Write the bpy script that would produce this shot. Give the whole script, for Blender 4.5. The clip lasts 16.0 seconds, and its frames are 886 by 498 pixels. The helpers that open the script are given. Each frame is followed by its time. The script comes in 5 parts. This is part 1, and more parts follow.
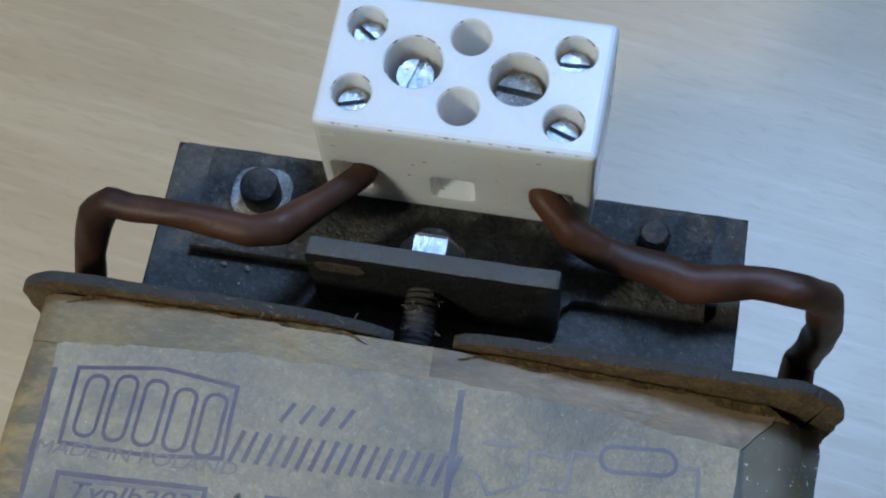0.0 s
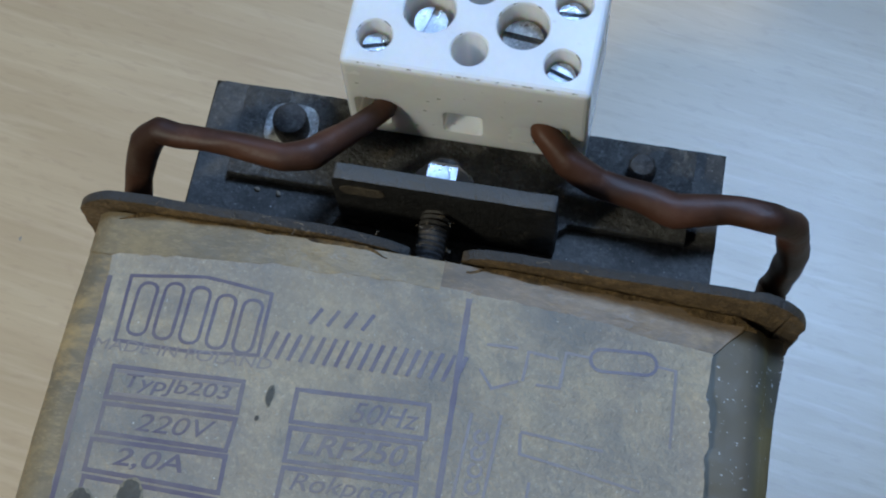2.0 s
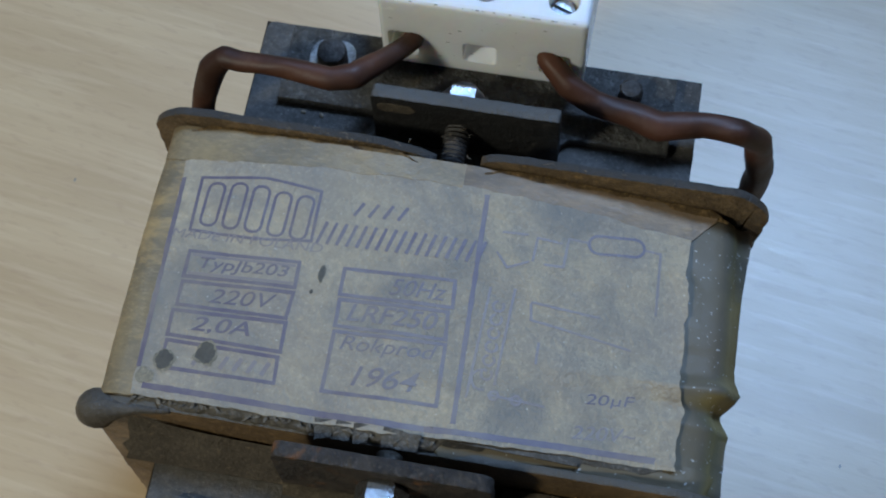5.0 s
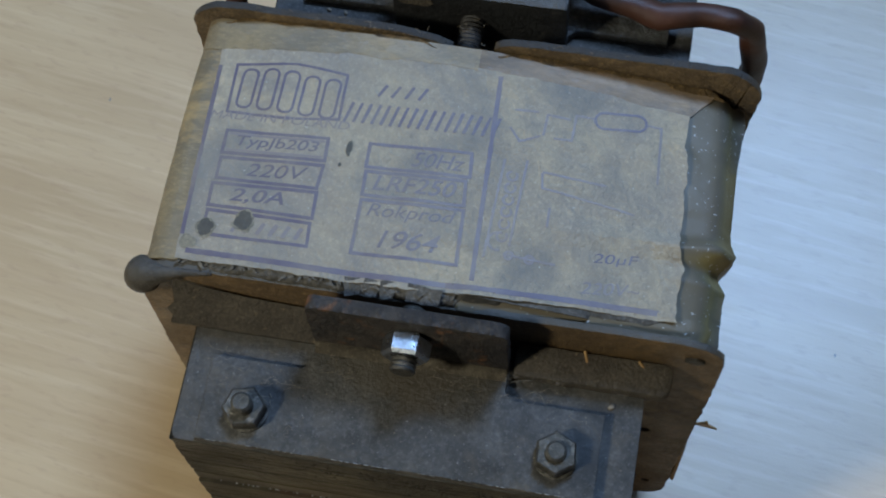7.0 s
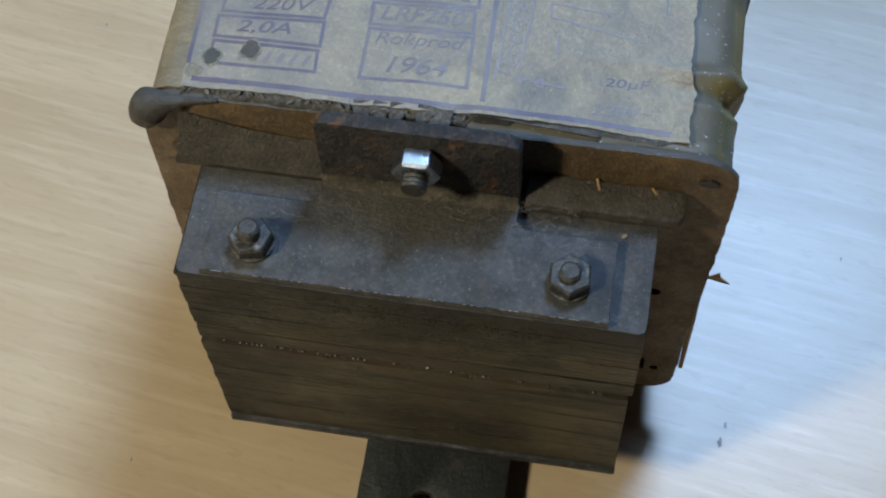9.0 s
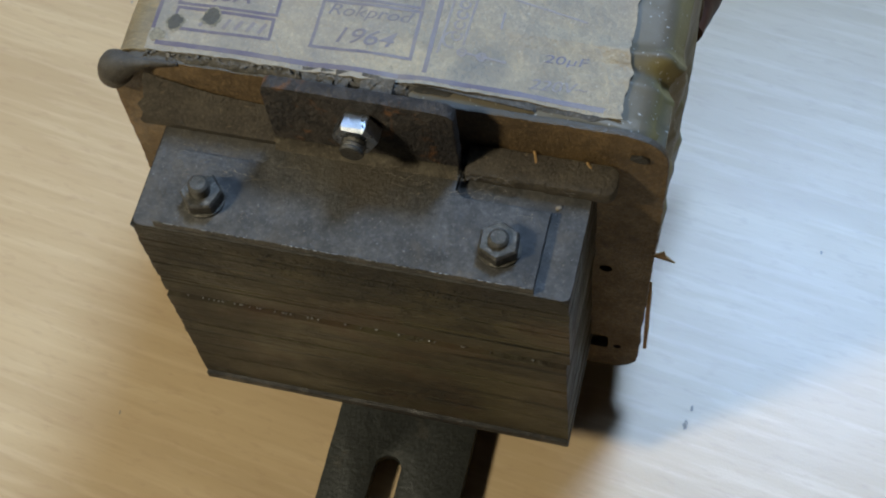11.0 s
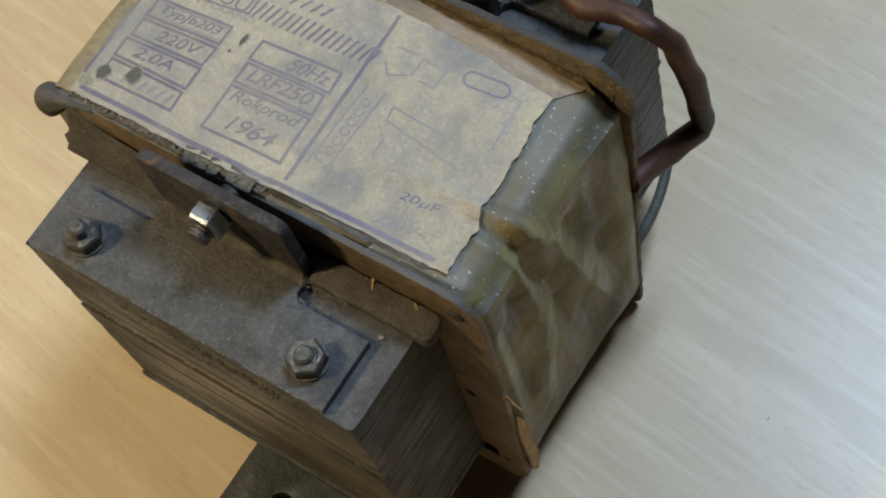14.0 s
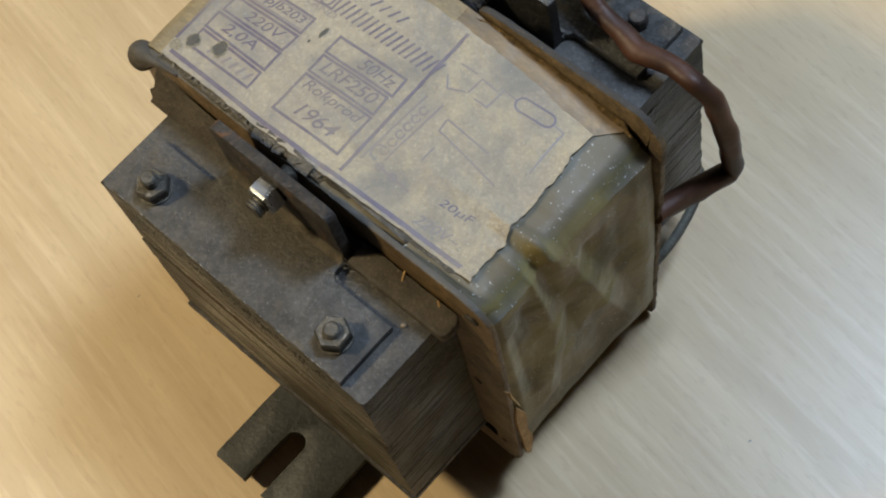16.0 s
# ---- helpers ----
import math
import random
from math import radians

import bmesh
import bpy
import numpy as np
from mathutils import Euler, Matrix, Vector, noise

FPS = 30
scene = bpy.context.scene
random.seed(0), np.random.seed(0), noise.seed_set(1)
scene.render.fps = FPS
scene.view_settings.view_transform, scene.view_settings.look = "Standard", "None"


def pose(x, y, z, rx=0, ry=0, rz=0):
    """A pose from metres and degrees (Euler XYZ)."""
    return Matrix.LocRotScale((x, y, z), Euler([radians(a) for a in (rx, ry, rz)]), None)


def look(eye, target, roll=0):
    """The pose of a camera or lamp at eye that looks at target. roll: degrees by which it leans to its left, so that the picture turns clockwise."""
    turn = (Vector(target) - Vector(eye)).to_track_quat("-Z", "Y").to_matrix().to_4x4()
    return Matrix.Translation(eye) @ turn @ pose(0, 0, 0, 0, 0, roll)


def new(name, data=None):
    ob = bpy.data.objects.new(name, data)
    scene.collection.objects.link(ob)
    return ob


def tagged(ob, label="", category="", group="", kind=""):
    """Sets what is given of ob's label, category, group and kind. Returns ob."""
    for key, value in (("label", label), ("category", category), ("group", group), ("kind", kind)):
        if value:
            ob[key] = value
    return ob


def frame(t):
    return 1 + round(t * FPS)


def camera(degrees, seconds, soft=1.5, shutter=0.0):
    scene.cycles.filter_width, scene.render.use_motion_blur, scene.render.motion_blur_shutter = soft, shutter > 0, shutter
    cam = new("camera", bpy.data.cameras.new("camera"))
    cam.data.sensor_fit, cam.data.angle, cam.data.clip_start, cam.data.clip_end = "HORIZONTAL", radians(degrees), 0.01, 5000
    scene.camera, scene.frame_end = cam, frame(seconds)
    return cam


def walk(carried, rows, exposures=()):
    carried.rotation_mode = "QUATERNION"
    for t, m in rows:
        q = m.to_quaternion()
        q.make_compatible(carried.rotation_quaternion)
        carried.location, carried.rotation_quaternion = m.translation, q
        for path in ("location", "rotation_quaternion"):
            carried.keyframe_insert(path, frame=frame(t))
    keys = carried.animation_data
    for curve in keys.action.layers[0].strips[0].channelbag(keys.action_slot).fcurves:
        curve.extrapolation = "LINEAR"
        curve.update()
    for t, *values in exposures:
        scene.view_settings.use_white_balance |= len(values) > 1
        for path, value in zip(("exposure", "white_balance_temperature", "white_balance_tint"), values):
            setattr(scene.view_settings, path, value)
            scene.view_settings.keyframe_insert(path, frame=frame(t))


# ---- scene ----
cam = camera(31.47, 16.0, soft=2.0)
PATH = [
    (0, (0.02495, -0.04113, 0.29946), (-0.01508, 0.09613, -0.03093), -6.791),
    (0.5, (0.02479, -0.04576, 0.30524), (-0.01449, 0.08945, -0.02609), -6.524),
    (1, (0.02493, -0.04953, 0.31006), (-0.01467, 0.08275, -0.0224), -6.841),
    (1.5, (0.02606, -0.0523, 0.31612), (-0.01309, 0.07774, -0.01729), -6.698),
    (2, (0.02699, -0.05743, 0.32267), (-0.01136, 0.0727, -0.01079), -6.201),
    (2.5, (0.02748, -0.06169, 0.32826), (-0.01099, 0.06846, -0.00517), -6.143),
    (3, (0.02831, -0.06911, 0.3336), (-0.00957, 0.06221, 0.00055), -5.929),
    (3.5, (0.02742, -0.07405, 0.33924), (-0.00997, 0.05503, 0.00527), -6.110),
    (4, (0.02653, -0.0818, 0.34394), (-0.01039, 0.04901, 0.01059), -5.603),
    (6.3, (0.029, -0.11012, 0.36969), (-0.00281, 0.02553, 0.03775), -3.862),
    (6.5, (0.02886, -0.11433, 0.36983), (-0.00386, 0.02113, 0.03789), -4.318),
    (7, (0.03166, -0.12199, 0.37016), (-0.00501, 0.01039, 0.03739), -5.991),
    (7.5, (0.03394, -0.13146, 0.36254), (-0.00199, 0.00316, 0.03059), -5.182),
    (8, (0.03412, -0.14397, 0.35311), (-0.00062, -0.00408, 0.02323), -5.160),
    (8.5, (0.03387, -0.15848, 0.34804), (-0.00274, -0.01128, 0.02156), -5.108),
    (9, (0.03267, -0.16925, 0.3442), (-0.00267, -0.0113, 0.02263), -3.735),
    (9.2, (0.03257, -0.172, 0.34379), (-0.00344, -0.01191, 0.02336), -3.594),
    (11.3, (0.0778, -0.17582, 0.35165), (0.00649, -0.02325, 0.03347), -11.721),
    (11.5, (0.08362, -0.17277, 0.35332), (0.00677, -0.02386, 0.03469), -13.254),
    (12, (0.10462, -0.15946, 0.35584), (0.01552, -0.01921, 0.03648), -15.933),
    (12.5, (0.12045, -0.14522, 0.35567), (0.02123, -0.01276, 0.03597), -17.430),
    (13, (0.13356, -0.12858, 0.35447), (0.01745, -0.00894, 0.0354), -20.977),
    (13.5, (0.14319, -0.11414, 0.35874), (0.01665, -0.00331, 0.04046), -22.311),
    (14, (0.15652, -0.1016, 0.36231), (0.01838, -0.00082, 0.04551), -23.256),
    (14.5, (0.16093, -0.0899, 0.3694), (0.01555, 0.00124, 0.05292), -23.323),
    (15, (0.16108, -0.08481, 0.37797), (0.01377, -0.00432, 0.0595), -22.745),
    (15.5, (0.16225, -0.0855, 0.38723), (0.01973, -0.00846, 0.06575), -21.149),
    (16, (0.16295, -0.09099, 0.39744), (0.02515, -0.01414, 0.07385), -20.213),
]
walk(cam, [(t, look(eye, target, roll)) for t, eye, target, roll in PATH],
     [(0, -0.42, 4950, 9), (4.2, -0.40, 4950, 9), (7.5, -0.28, 4950, 9), (9.2, 0.03, 5060, 9), (12.5, 0.08, 5700, 9), (14.5, 0.26, 6080, 10), (16, 0.24, 6280, 11)])

# ---- light and surroundings ----
world = bpy.data.worlds.new("room_air")
world.use_nodes = True
world.node_tree.nodes["Background"].inputs[0].default_value = (0.75, 0.85, 1.0, 1)
world.node_tree.nodes["Background"].inputs[1].default_value = 0.004
scene.world = world


def area_lamp(name, eye, target, size, watts, colour):
    data = bpy.data.lights.new(name, "AREA")
    data.shape, data.size, data.energy, data.color = "DISK", size, watts, colour
    ob = new(name, data)
    ob.matrix_world = look(eye, target)
    return ob


# warm bulb to the front left, cool work lamp close behind on the right, added overhead fill with no known source
area_lamp("warm_bulb", (-0.40, -0.36, 0.60), (0, 0, 0.06), 0.09, 4.0, (1.0, 0.84, 0.53))
area_lamp("cool_work_lamp", (0.15, 0.40, 0.82), (0.04, 0.02, 0.0), 0.20, 6.2, (0.60, 0.77, 1.0))
area_lamp("overhead_fill", (0.24, 0.42, 1.66), (0.03, 0, 0.0), 0.6, 1.7, (0.72, 0.86, 1.0))


# ---- materials ----
def nodes_of(name):
    m = bpy.data.materials.new(name)
    m.use_nodes = True
    nt = m.node_tree
    return m, nt, nt.nodes["Principled BSDF"]


def put(nt, kind, inputs=None, **props):
    n = nt.nodes.new(kind)
    for k, v in props.items():
        if k == "operation":
            n.operation = v
        elif k == "data_type":
            n.data_type = v
        elif k == "blend_type":
            n.blend_type = v
        elif k == "wave_type":
            n.wave_type = v
        elif k == "feature":
            n.feature = v
    for k, v in (inputs or {}).items():
        n.inputs[k].default_value = v
    return n


def coords(nt, scale=(1, 1, 1), turn=0.0):
    tc = nt.nodes.new("ShaderNodeTexCoord")
    mp = nt.nodes.new("ShaderNodeMapping")
    mp.inputs["Scale"].default_value = scale
    mp.inputs["Rotation"].default_value = (0, 0, radians(turn))
    nt.links.new(tc.outputs["Object"], mp.inputs["Vector"])
    return mp.outputs["Vector"]


def noise_fac(nt, vec, scale, detail=6.0, rough=0.6, lo=0.35, hi=0.65, warp=0.0):
    n = put(nt, "ShaderNodeTexNoise", {"Scale": scale, "Detail": detail, "Roughness": rough, "Distortion": warp})
    nt.links.new(vec, n.inputs["Vector"])
    r = put(nt, "ShaderNodeMapRange", {"From Min": lo, "From Max": hi})
    nt.links.new(n.outputs["Fac"], r.inputs["Value"])
    return r.outputs["Result"]


def mixed(nt, fac, a, b, how="MIX"):
    n = put(nt, "ShaderNodeMix", data_type="RGBA", blend_type=how)
    for sock, val in ((n.inputs[0], fac), (n.inputs[6], a), (n.inputs[7], b)):
        if isinstance(val, (int, float)):
            sock.default_value = val
        elif isinstance(val, tuple):
            sock.default_value = (*val, 1)
        else:
            nt.links.new(val, sock)
    return n.outputs[2]


def math_node(nt, op, a, b):
    n = put(nt, "ShaderNodeMath", operation=op)
    for sock, val in ((n.inputs[0], a), (n.inputs[1], b)):
        if isinstance(val, (int, float)):
            sock.default_value = val
        else:
            nt.links.new(val, sock)
    return n.outputs[0]


def bumped(nt, bsdf, height, strength, metres):
    b = put(nt, "ShaderNodeBump", {"Strength": strength, "Distance": metres})
    nt.links.new(height, b.inputs["Height"])
    nt.links.new(b.outputs["Normal"], bsdf.inputs["Normal"])


def surface(name, base, dark, spot=None, big=60, fine=900, rough=(0.5, 0.75), metal=0.0, bump=0.4, depth=0.0003,
            stretch=(1, 1, 1), spot_scale=220, spot_lo=0.60, spot_hi=0.68, spec=0.5, glint=None, dust=None, mottle=1.0):
    """A worn surface: broad stains, fine grain, sharper spots, bump and uneven gloss."""
    m, nt, bsdf = nodes_of(name)
    v = coords(nt, stretch)
    broad = noise_fac(nt, v, big, 5, 0.6, 0.38, 0.64, 0.4)
    grain = noise_fac(nt, v, fine, 4, 0.7, 0.42, 0.60)
    mid = noise_fac(nt, v, 340, 5, 0.7, 0.45, 0.58, 0.3)
    pale = noise_fac(nt, v, fine * 1.25 + 37, 5, 0.7, 0.53, 0.66)
    col = mixed(nt, broad, base, dark)
    col = mixed(nt, math_node(nt, "MULTIPLY", mid, 0.55 * mottle), col, tuple(c * 0.75 for c in dark))
    col = mixed(nt, math_node(nt, "MULTIPLY", grain, 0.40 * mottle), col, tuple(c * 0.6 for c in dark))
    col = mixed(nt, math_node(nt, "MULTIPLY", pale, 0.55 * mottle), col, tuple(min(0.9, c * 1.55) for c in base))
    if spot:
        sp = noise_fac(nt, v, spot_scale, 5, 0.65, spot_lo, spot_hi, 0.3)
        col = mixed(nt, sp, col, spot)
    # tiny sparkles of gloss painted into the colour as pale dots
    if glint:
        sp = noise_fac(nt, v, 1900, 2, 0.5, 0.71, 0.79)
        col = mixed(nt, sp, col, glint)
    if dust:
        geo = put(nt, "ShaderNodeNewGeometry")
        sep = put(nt, "ShaderNodeSeparateXYZ")
        nt.links.new(geo.outputs["Normal"], sep.inputs[0])
        lie = put(nt, "ShaderNodeMapRange", {"From Min": 0.35, "From Max": 0.8, "To Max": 0.92})
        nt.links.new(sep.outputs["Z"], lie.inputs["Value"])
        col = mixed(nt, lie.outputs["Result"], col, dust)
    nt.links.new(col, bsdf.inputs["Base Color"])
    r = put(nt, "ShaderNodeMapRange", {"To Min": rough[0], "To Max": rough[1]})
    nt.links.new(broad, r.inputs["Value"])
    nt.links.new(r.outputs["Result"], bsdf.inputs["Roughness"])
    bsdf.inputs["Metallic"].default_value = metal
    bsdf.inputs["Specular IOR Level"].default_value = spec
    h = math_node(nt, "ADD", math_node(nt, "MULTIPLY", grain, 0.5), math_node(nt, "MULTIPLY", noise_fac(nt, v, max(big * 4, 300), 6, 0.7, 0.3, 0.7), 1.5))
    bumped(nt, bsdf, h, bump, depth)
    return m


def along_grain(nt, length, width, turn=8.5):
    """Coordinates in units of the grain's length and width, the grain turned on the table."""
    tc = nt.nodes.new("ShaderNodeTexCoord")
    spin = put(nt, "ShaderNodeMapping", {"Rotation": (0, 0, radians(turn))})
    size = put(nt, "ShaderNodeMapping", {"Scale": (1 / length, 1 / width, 1 / width)})
    nt.links.new(tc.outputs["Object"], spin.inputs["Vector"])
    nt.links.new(spin.outputs["Vector"], size.inputs["Vector"])
    return size.outputs["Vector"]


def wood_laminate():
    """Printed beech laminate: pale long rays, soft bands, short pinkish flecks, a pebbled clear surface."""
    m, nt, bsdf = nodes_of("beech_laminate")
    band = noise_fac(nt, along_grain(nt, 0.16, 0.018), 1.0, 3, 0.5, 0.34, 0.66, 0.1)
    ray = noise_fac(nt, along_grain(nt, 0.040, 0.0030), 1.0, 3, 0.55, 0.50, 0.68, 0.1)
    dark = noise_fac(nt, along_grain(nt, 0.034, 0.0024), 1.0, 4, 0.6, 0.50, 0.68, 0.1)
    fleck = noise_fac(nt, along_grain(nt, 0.0065, 0.0018), 1.0, 3, 0.55, 0.55, 0.68, 0.2)
    fine = noise_fac(nt, along_grain(nt, 0.020, 0.0011), 1.0, 5, 0.7, 0.30, 0.75, 0.2)
    col = mixed(nt, band, (0.645, 0.474, 0.264), (0.545, 0.388, 0.208))
    col = mixed(nt, math_node(nt, "MULTIPLY", ray, 0.40), col, (0.75, 0.585, 0.355))
    col = mixed(nt, math_node(nt, "MULTIPLY", dark, 0.34), col, (0.49, 0.325, 0.175))
    col = mixed(nt, math_node(nt, "MULTIPLY", fleck, 0.36), col, (0.485, 0.315, 0.185))
    col = mixed(nt, math_node(nt, "MULTIPLY", fine, 0.13), col, (0.45, 0.31, 0.17))
    mark = noise_fac(nt, coords(nt), 55, 2, 0.5, 0.76, 0.80)
    col = mixed(nt, math_node(nt, "MULTIPLY", mark, 0.4), col, (0.30, 0.22, 0.15))
    nt.links.new(col, bsdf.inputs["Base Color"])
    r = put(nt, "ShaderNodeMapRange", {"To Min": 0.38, "To Max": 0.46})
    nt.links.new(fine, r.inputs["Value"])
    nt.links.new(r.outputs["Result"], bsdf.inputs["Roughness"])
    pebble = noise_fac(nt, coords(nt), 1700, 2, 0.5, 0.25, 0.75)
    bsdf.inputs["Specular IOR Level"].default_value = 0.7
    bsdf.inputs["Coat Weight"].default_value = 0.27
    bsdf.inputs["Coat Roughness"].default_value = 0.17
    bumped(nt, bsdf, math_node(nt, "ADD", pebble, math_node(nt, "MULTIPLY", fine, 0.04)), 0.1, 0.00013)
    # the clear coat is finely pebbled and glitters near the lamp's reflection
    grit = put(nt, "ShaderNodeBump", {"Strength": 0.8, "Distance": 0.00006})
    nt.links.new(noise_fac(nt, coords(nt), 2300, 2, 0.5, 0.25, 0.75), grit.inputs["Height"])
    nt.links.new(grit.outputs["Normal"], bsdf.inputs["Coat Normal"])
    return m


def core_stack():
    """Varnished laminations: calm olive and reddish patches, dark runs, tar below the upper edge."""
    m, nt, bsdf = nodes_of("varnished_laminations")
    broad = noise_fac(nt, coords(nt, (1.0, 1.0, 1.5)), 32, 5, 0.6, 0.40, 0.62, 0.3)
    info = put(nt, "ShaderNodeObjectInfo")
    tone = put(nt, "ShaderNodeMapRange", {"To Min": 0.0, "To Max": 0.5})
    nt.links.new(info.outputs["Random"], tone.inputs["Value"])
    col = mixed(nt, broad, (0.068, 0.056, 0.027), (0.037, 0.028, 0.016))
    rusty = noise_fac(nt, coords(nt, (1.0, 1.0, 1.4)), 48, 4, 0.6, 0.52, 0.66)
    col = mixed(nt, math_node(nt, "MULTIPLY", rusty, 0.6), col, (0.066, 0.034, 0.018))
    col = mixed(nt, tone.outputs["Result"], col, (0.034, 0.027, 0.017))
    line = noise_fac(nt, coords(nt, (1.0, 1.0, 26.0)), 18, 3, 0.5, 0.60, 0.66)
    col = mixed(nt, math_node(nt, "MULTIPLY", line, 0.9), col, (0.009, 0.008, 0.006))
    grime = noise_fac(nt, coords(nt), 210, 6, 0.8, 0.50, 0.64)
    col = mixed(nt, math_node(nt, "MULTIPLY", grime, 0.4), col, (0.100, 0.083, 0.050))
    # tar smeared over the upper sheets, thinning out downwards with ragged edges
    sep = put(nt, "ShaderNodeSeparateXYZ")
    nt.links.new(coords(nt), sep.inputs[0])
    high = put(nt, "ShaderNodeMapRange", {"From Min": 0.062, "From Max": 0.086, "To Min": -0.55, "To Max": 0.28})
    nt.links.new(sep.outputs["Z"], high.inputs["Value"])
    tar_noise = noise_fac(nt, coords(nt, (0.8, 0.8, 1.5)), 75, 6, 0.75, 0.40, 0.62)
    tar = math_node(nt, "MAXIMUM", math_node(nt, "ADD", math_node(nt, "MULTIPLY", tar_noise, 0.85), high.outputs["Result"]), 0.0)
    tar = math_node(nt, "MINIMUM", tar, 1.0)
    col = mixed(nt, math_node(nt, "MULTIPLY", tar, 0.85), col, (0.023, 0.019, 0.015))
    nt.links.new(col, bsdf.inputs["Base Color"])
    r = put(nt, "ShaderNodeMapRange", {"To Min": 0.38, "To Max": 0.62})
    bsdf.inputs["Specular IOR Level"].default_value = 0.3
    nt.links.new(broad, r.inputs["Value"])
    nt.links.new(r.outputs["Result"], bsdf.inputs["Roughness"])
    lump = noise_fac(nt, coords(nt), 420, 6, 0.75, 0.2, 0.8)
    crust = math_node(nt, "MULTIPLY", math_node(nt, "MULTIPLY", tar, lump), 2.6)
    bumped(nt, bsdf, math_node(nt, "ADD", math_node(nt, "MULTIPLY", line, -0.8), math_node(nt, "ADD", math_node(nt, "MULTIPLY", lump, 0.3), crust)), 0.9, 0.0006)
    return m


def ink_material(name, ink, paper, cover):
    """Faded violet stamp ink that has soaked unevenly into the paper."""
    m, nt, bsdf = nodes_of(name)
    v = coords(nt)
    fade = noise_fac(nt, v, 300, 5, 0.7, 0.25, 0.8)
    broad = noise_fac(nt, v, 45, 3, 0.5, 0.3, 0.7)
    amount = math_node(nt, "MULTIPLY", math_node(nt, "ADD", fade, broad), 0.34 * cover)
    col = mixed(nt, math_node(nt, "SUBTRACT", cover, amount), paper, ink)
    nt.links.new(col, bsdf.inputs["Base Color"])
    bsdf.inputs["Roughness"].default_value = 0.55
    return m


def oiled_wrap():
    """Varnished paper wrap: olive, translucent-looking, with oily and reddish patches, grey dust on top."""
    m, nt, bsdf = nodes_of("varnished_wrap")
    v = coords(nt)
    broad = noise_fac(nt, v, 38, 4, 0.55, 0.36, 0.66, 0.2)
    patch = noise_fac(nt, coords(nt, (1, 1, 0.7)), 62, 4, 0.55, 0.52, 0.64, 0.2)
    grain = noise_fac(nt, v, 1100, 4, 0.7, 0.25, 0.8)
    col = mixed(nt, broad, (0.285, 0.230, 0.094), (0.195, 0.162, 0.066))
    col = mixed(nt, math_node(nt, "MULTIPLY", patch, 0.55), col, (0.070, 0.064, 0.046))
    warm = noise_fac(nt, coords(nt, (1, 1, 0.7)), 40, 3, 0.5, 0.50, 0.64)
    col = mixed(nt, math_node(nt, "MULTIPLY", warm, 0.35), col, (0.215, 0.145, 0.068))
    milky = noise_fac(nt, coords(nt, (1, 1.6, 0.45)), 75, 3, 0.5, 0.56, 0.70)
    col = mixed(nt, math_node(nt, "MULTIPLY", milky, 0.1), col, (0.30, 0.28, 0.21))
    col = mixed(nt, math_node(nt, "MULTIPLY", grain, 0.15), col, (0.085, 0.075, 0.055))
    geo = put(nt, "ShaderNodeNewGeometry")
    sep = put(nt, "ShaderNodeSeparateXYZ")
    nt.links.new(geo.outputs["Normal"], sep.inputs[0])
    lie = put(nt, "ShaderNodeMapRange", {"From Min": 0.5, "From Max": 0.85, "To Max": 0.74})
    nt.links.new(sep.outputs["Z"], lie.inputs["Value"])
    col = mixed(nt, lie.outputs["Result"], col, (0.118, 0.102, 0.086))
    fleck = noise_fac(nt, v, 1300, 2, 0.5, 0.67, 0.74)
    col = mixed(nt, fleck, col, (0.50, 0.48, 0.44))
    nt.links.new(col, bsdf.inputs["Base Color"])
    r = put(nt, "ShaderNodeMapRange", {"To Min": 0.42, "To Max": 0.58})
    bsdf.inputs["Specular IOR Level"].default_value = 0.2
    nt.links.new(broad, r.inputs["Value"])
    nt.links.new(r.outputs["Result"], bsdf.inputs["Roughness"])
    crease = noise_fac(nt, coords(nt, (1, 1, 0.6)), 160, 4, 0.5, 0.3, 0.7, 0.3)
    bumped(nt, bsdf, math_node(nt, "ADD", crease, math_node(nt, "MULTIPLY", grain, 0.08)), 0.2, 0.0007)
    return m


def wire_sleeve():
    m, nt, bsdf = nodes_of("brown_sleeve")
    v = coords(nt)
    broad = noise_fac(nt, v, 90, 3, 0.5, 0.35, 0.65)
    col = mixed(nt, broad, (0.092, 0.038, 0.020), (0.040, 0.019, 0.012))
    dust = noise_fac(nt, v, 260, 5, 0.7, 0.55, 0.75)
    col = mixed(nt, math_node(nt, "MULTIPLY", dust, 0.35), col, (0.13, 0.075, 0.05))
    nt.links.new(col, bsdf.inputs["Base Color"])
    bsdf.inputs["Roughness"].default_value = 0.5
    bsdf.inputs["Specular IOR Level"].default_value = 0.3
    bumped(nt, bsdf, noise_fac(nt, v, 700, 4, 0.6, 0.2, 0.8), 0.2, 0.0003)
    return m


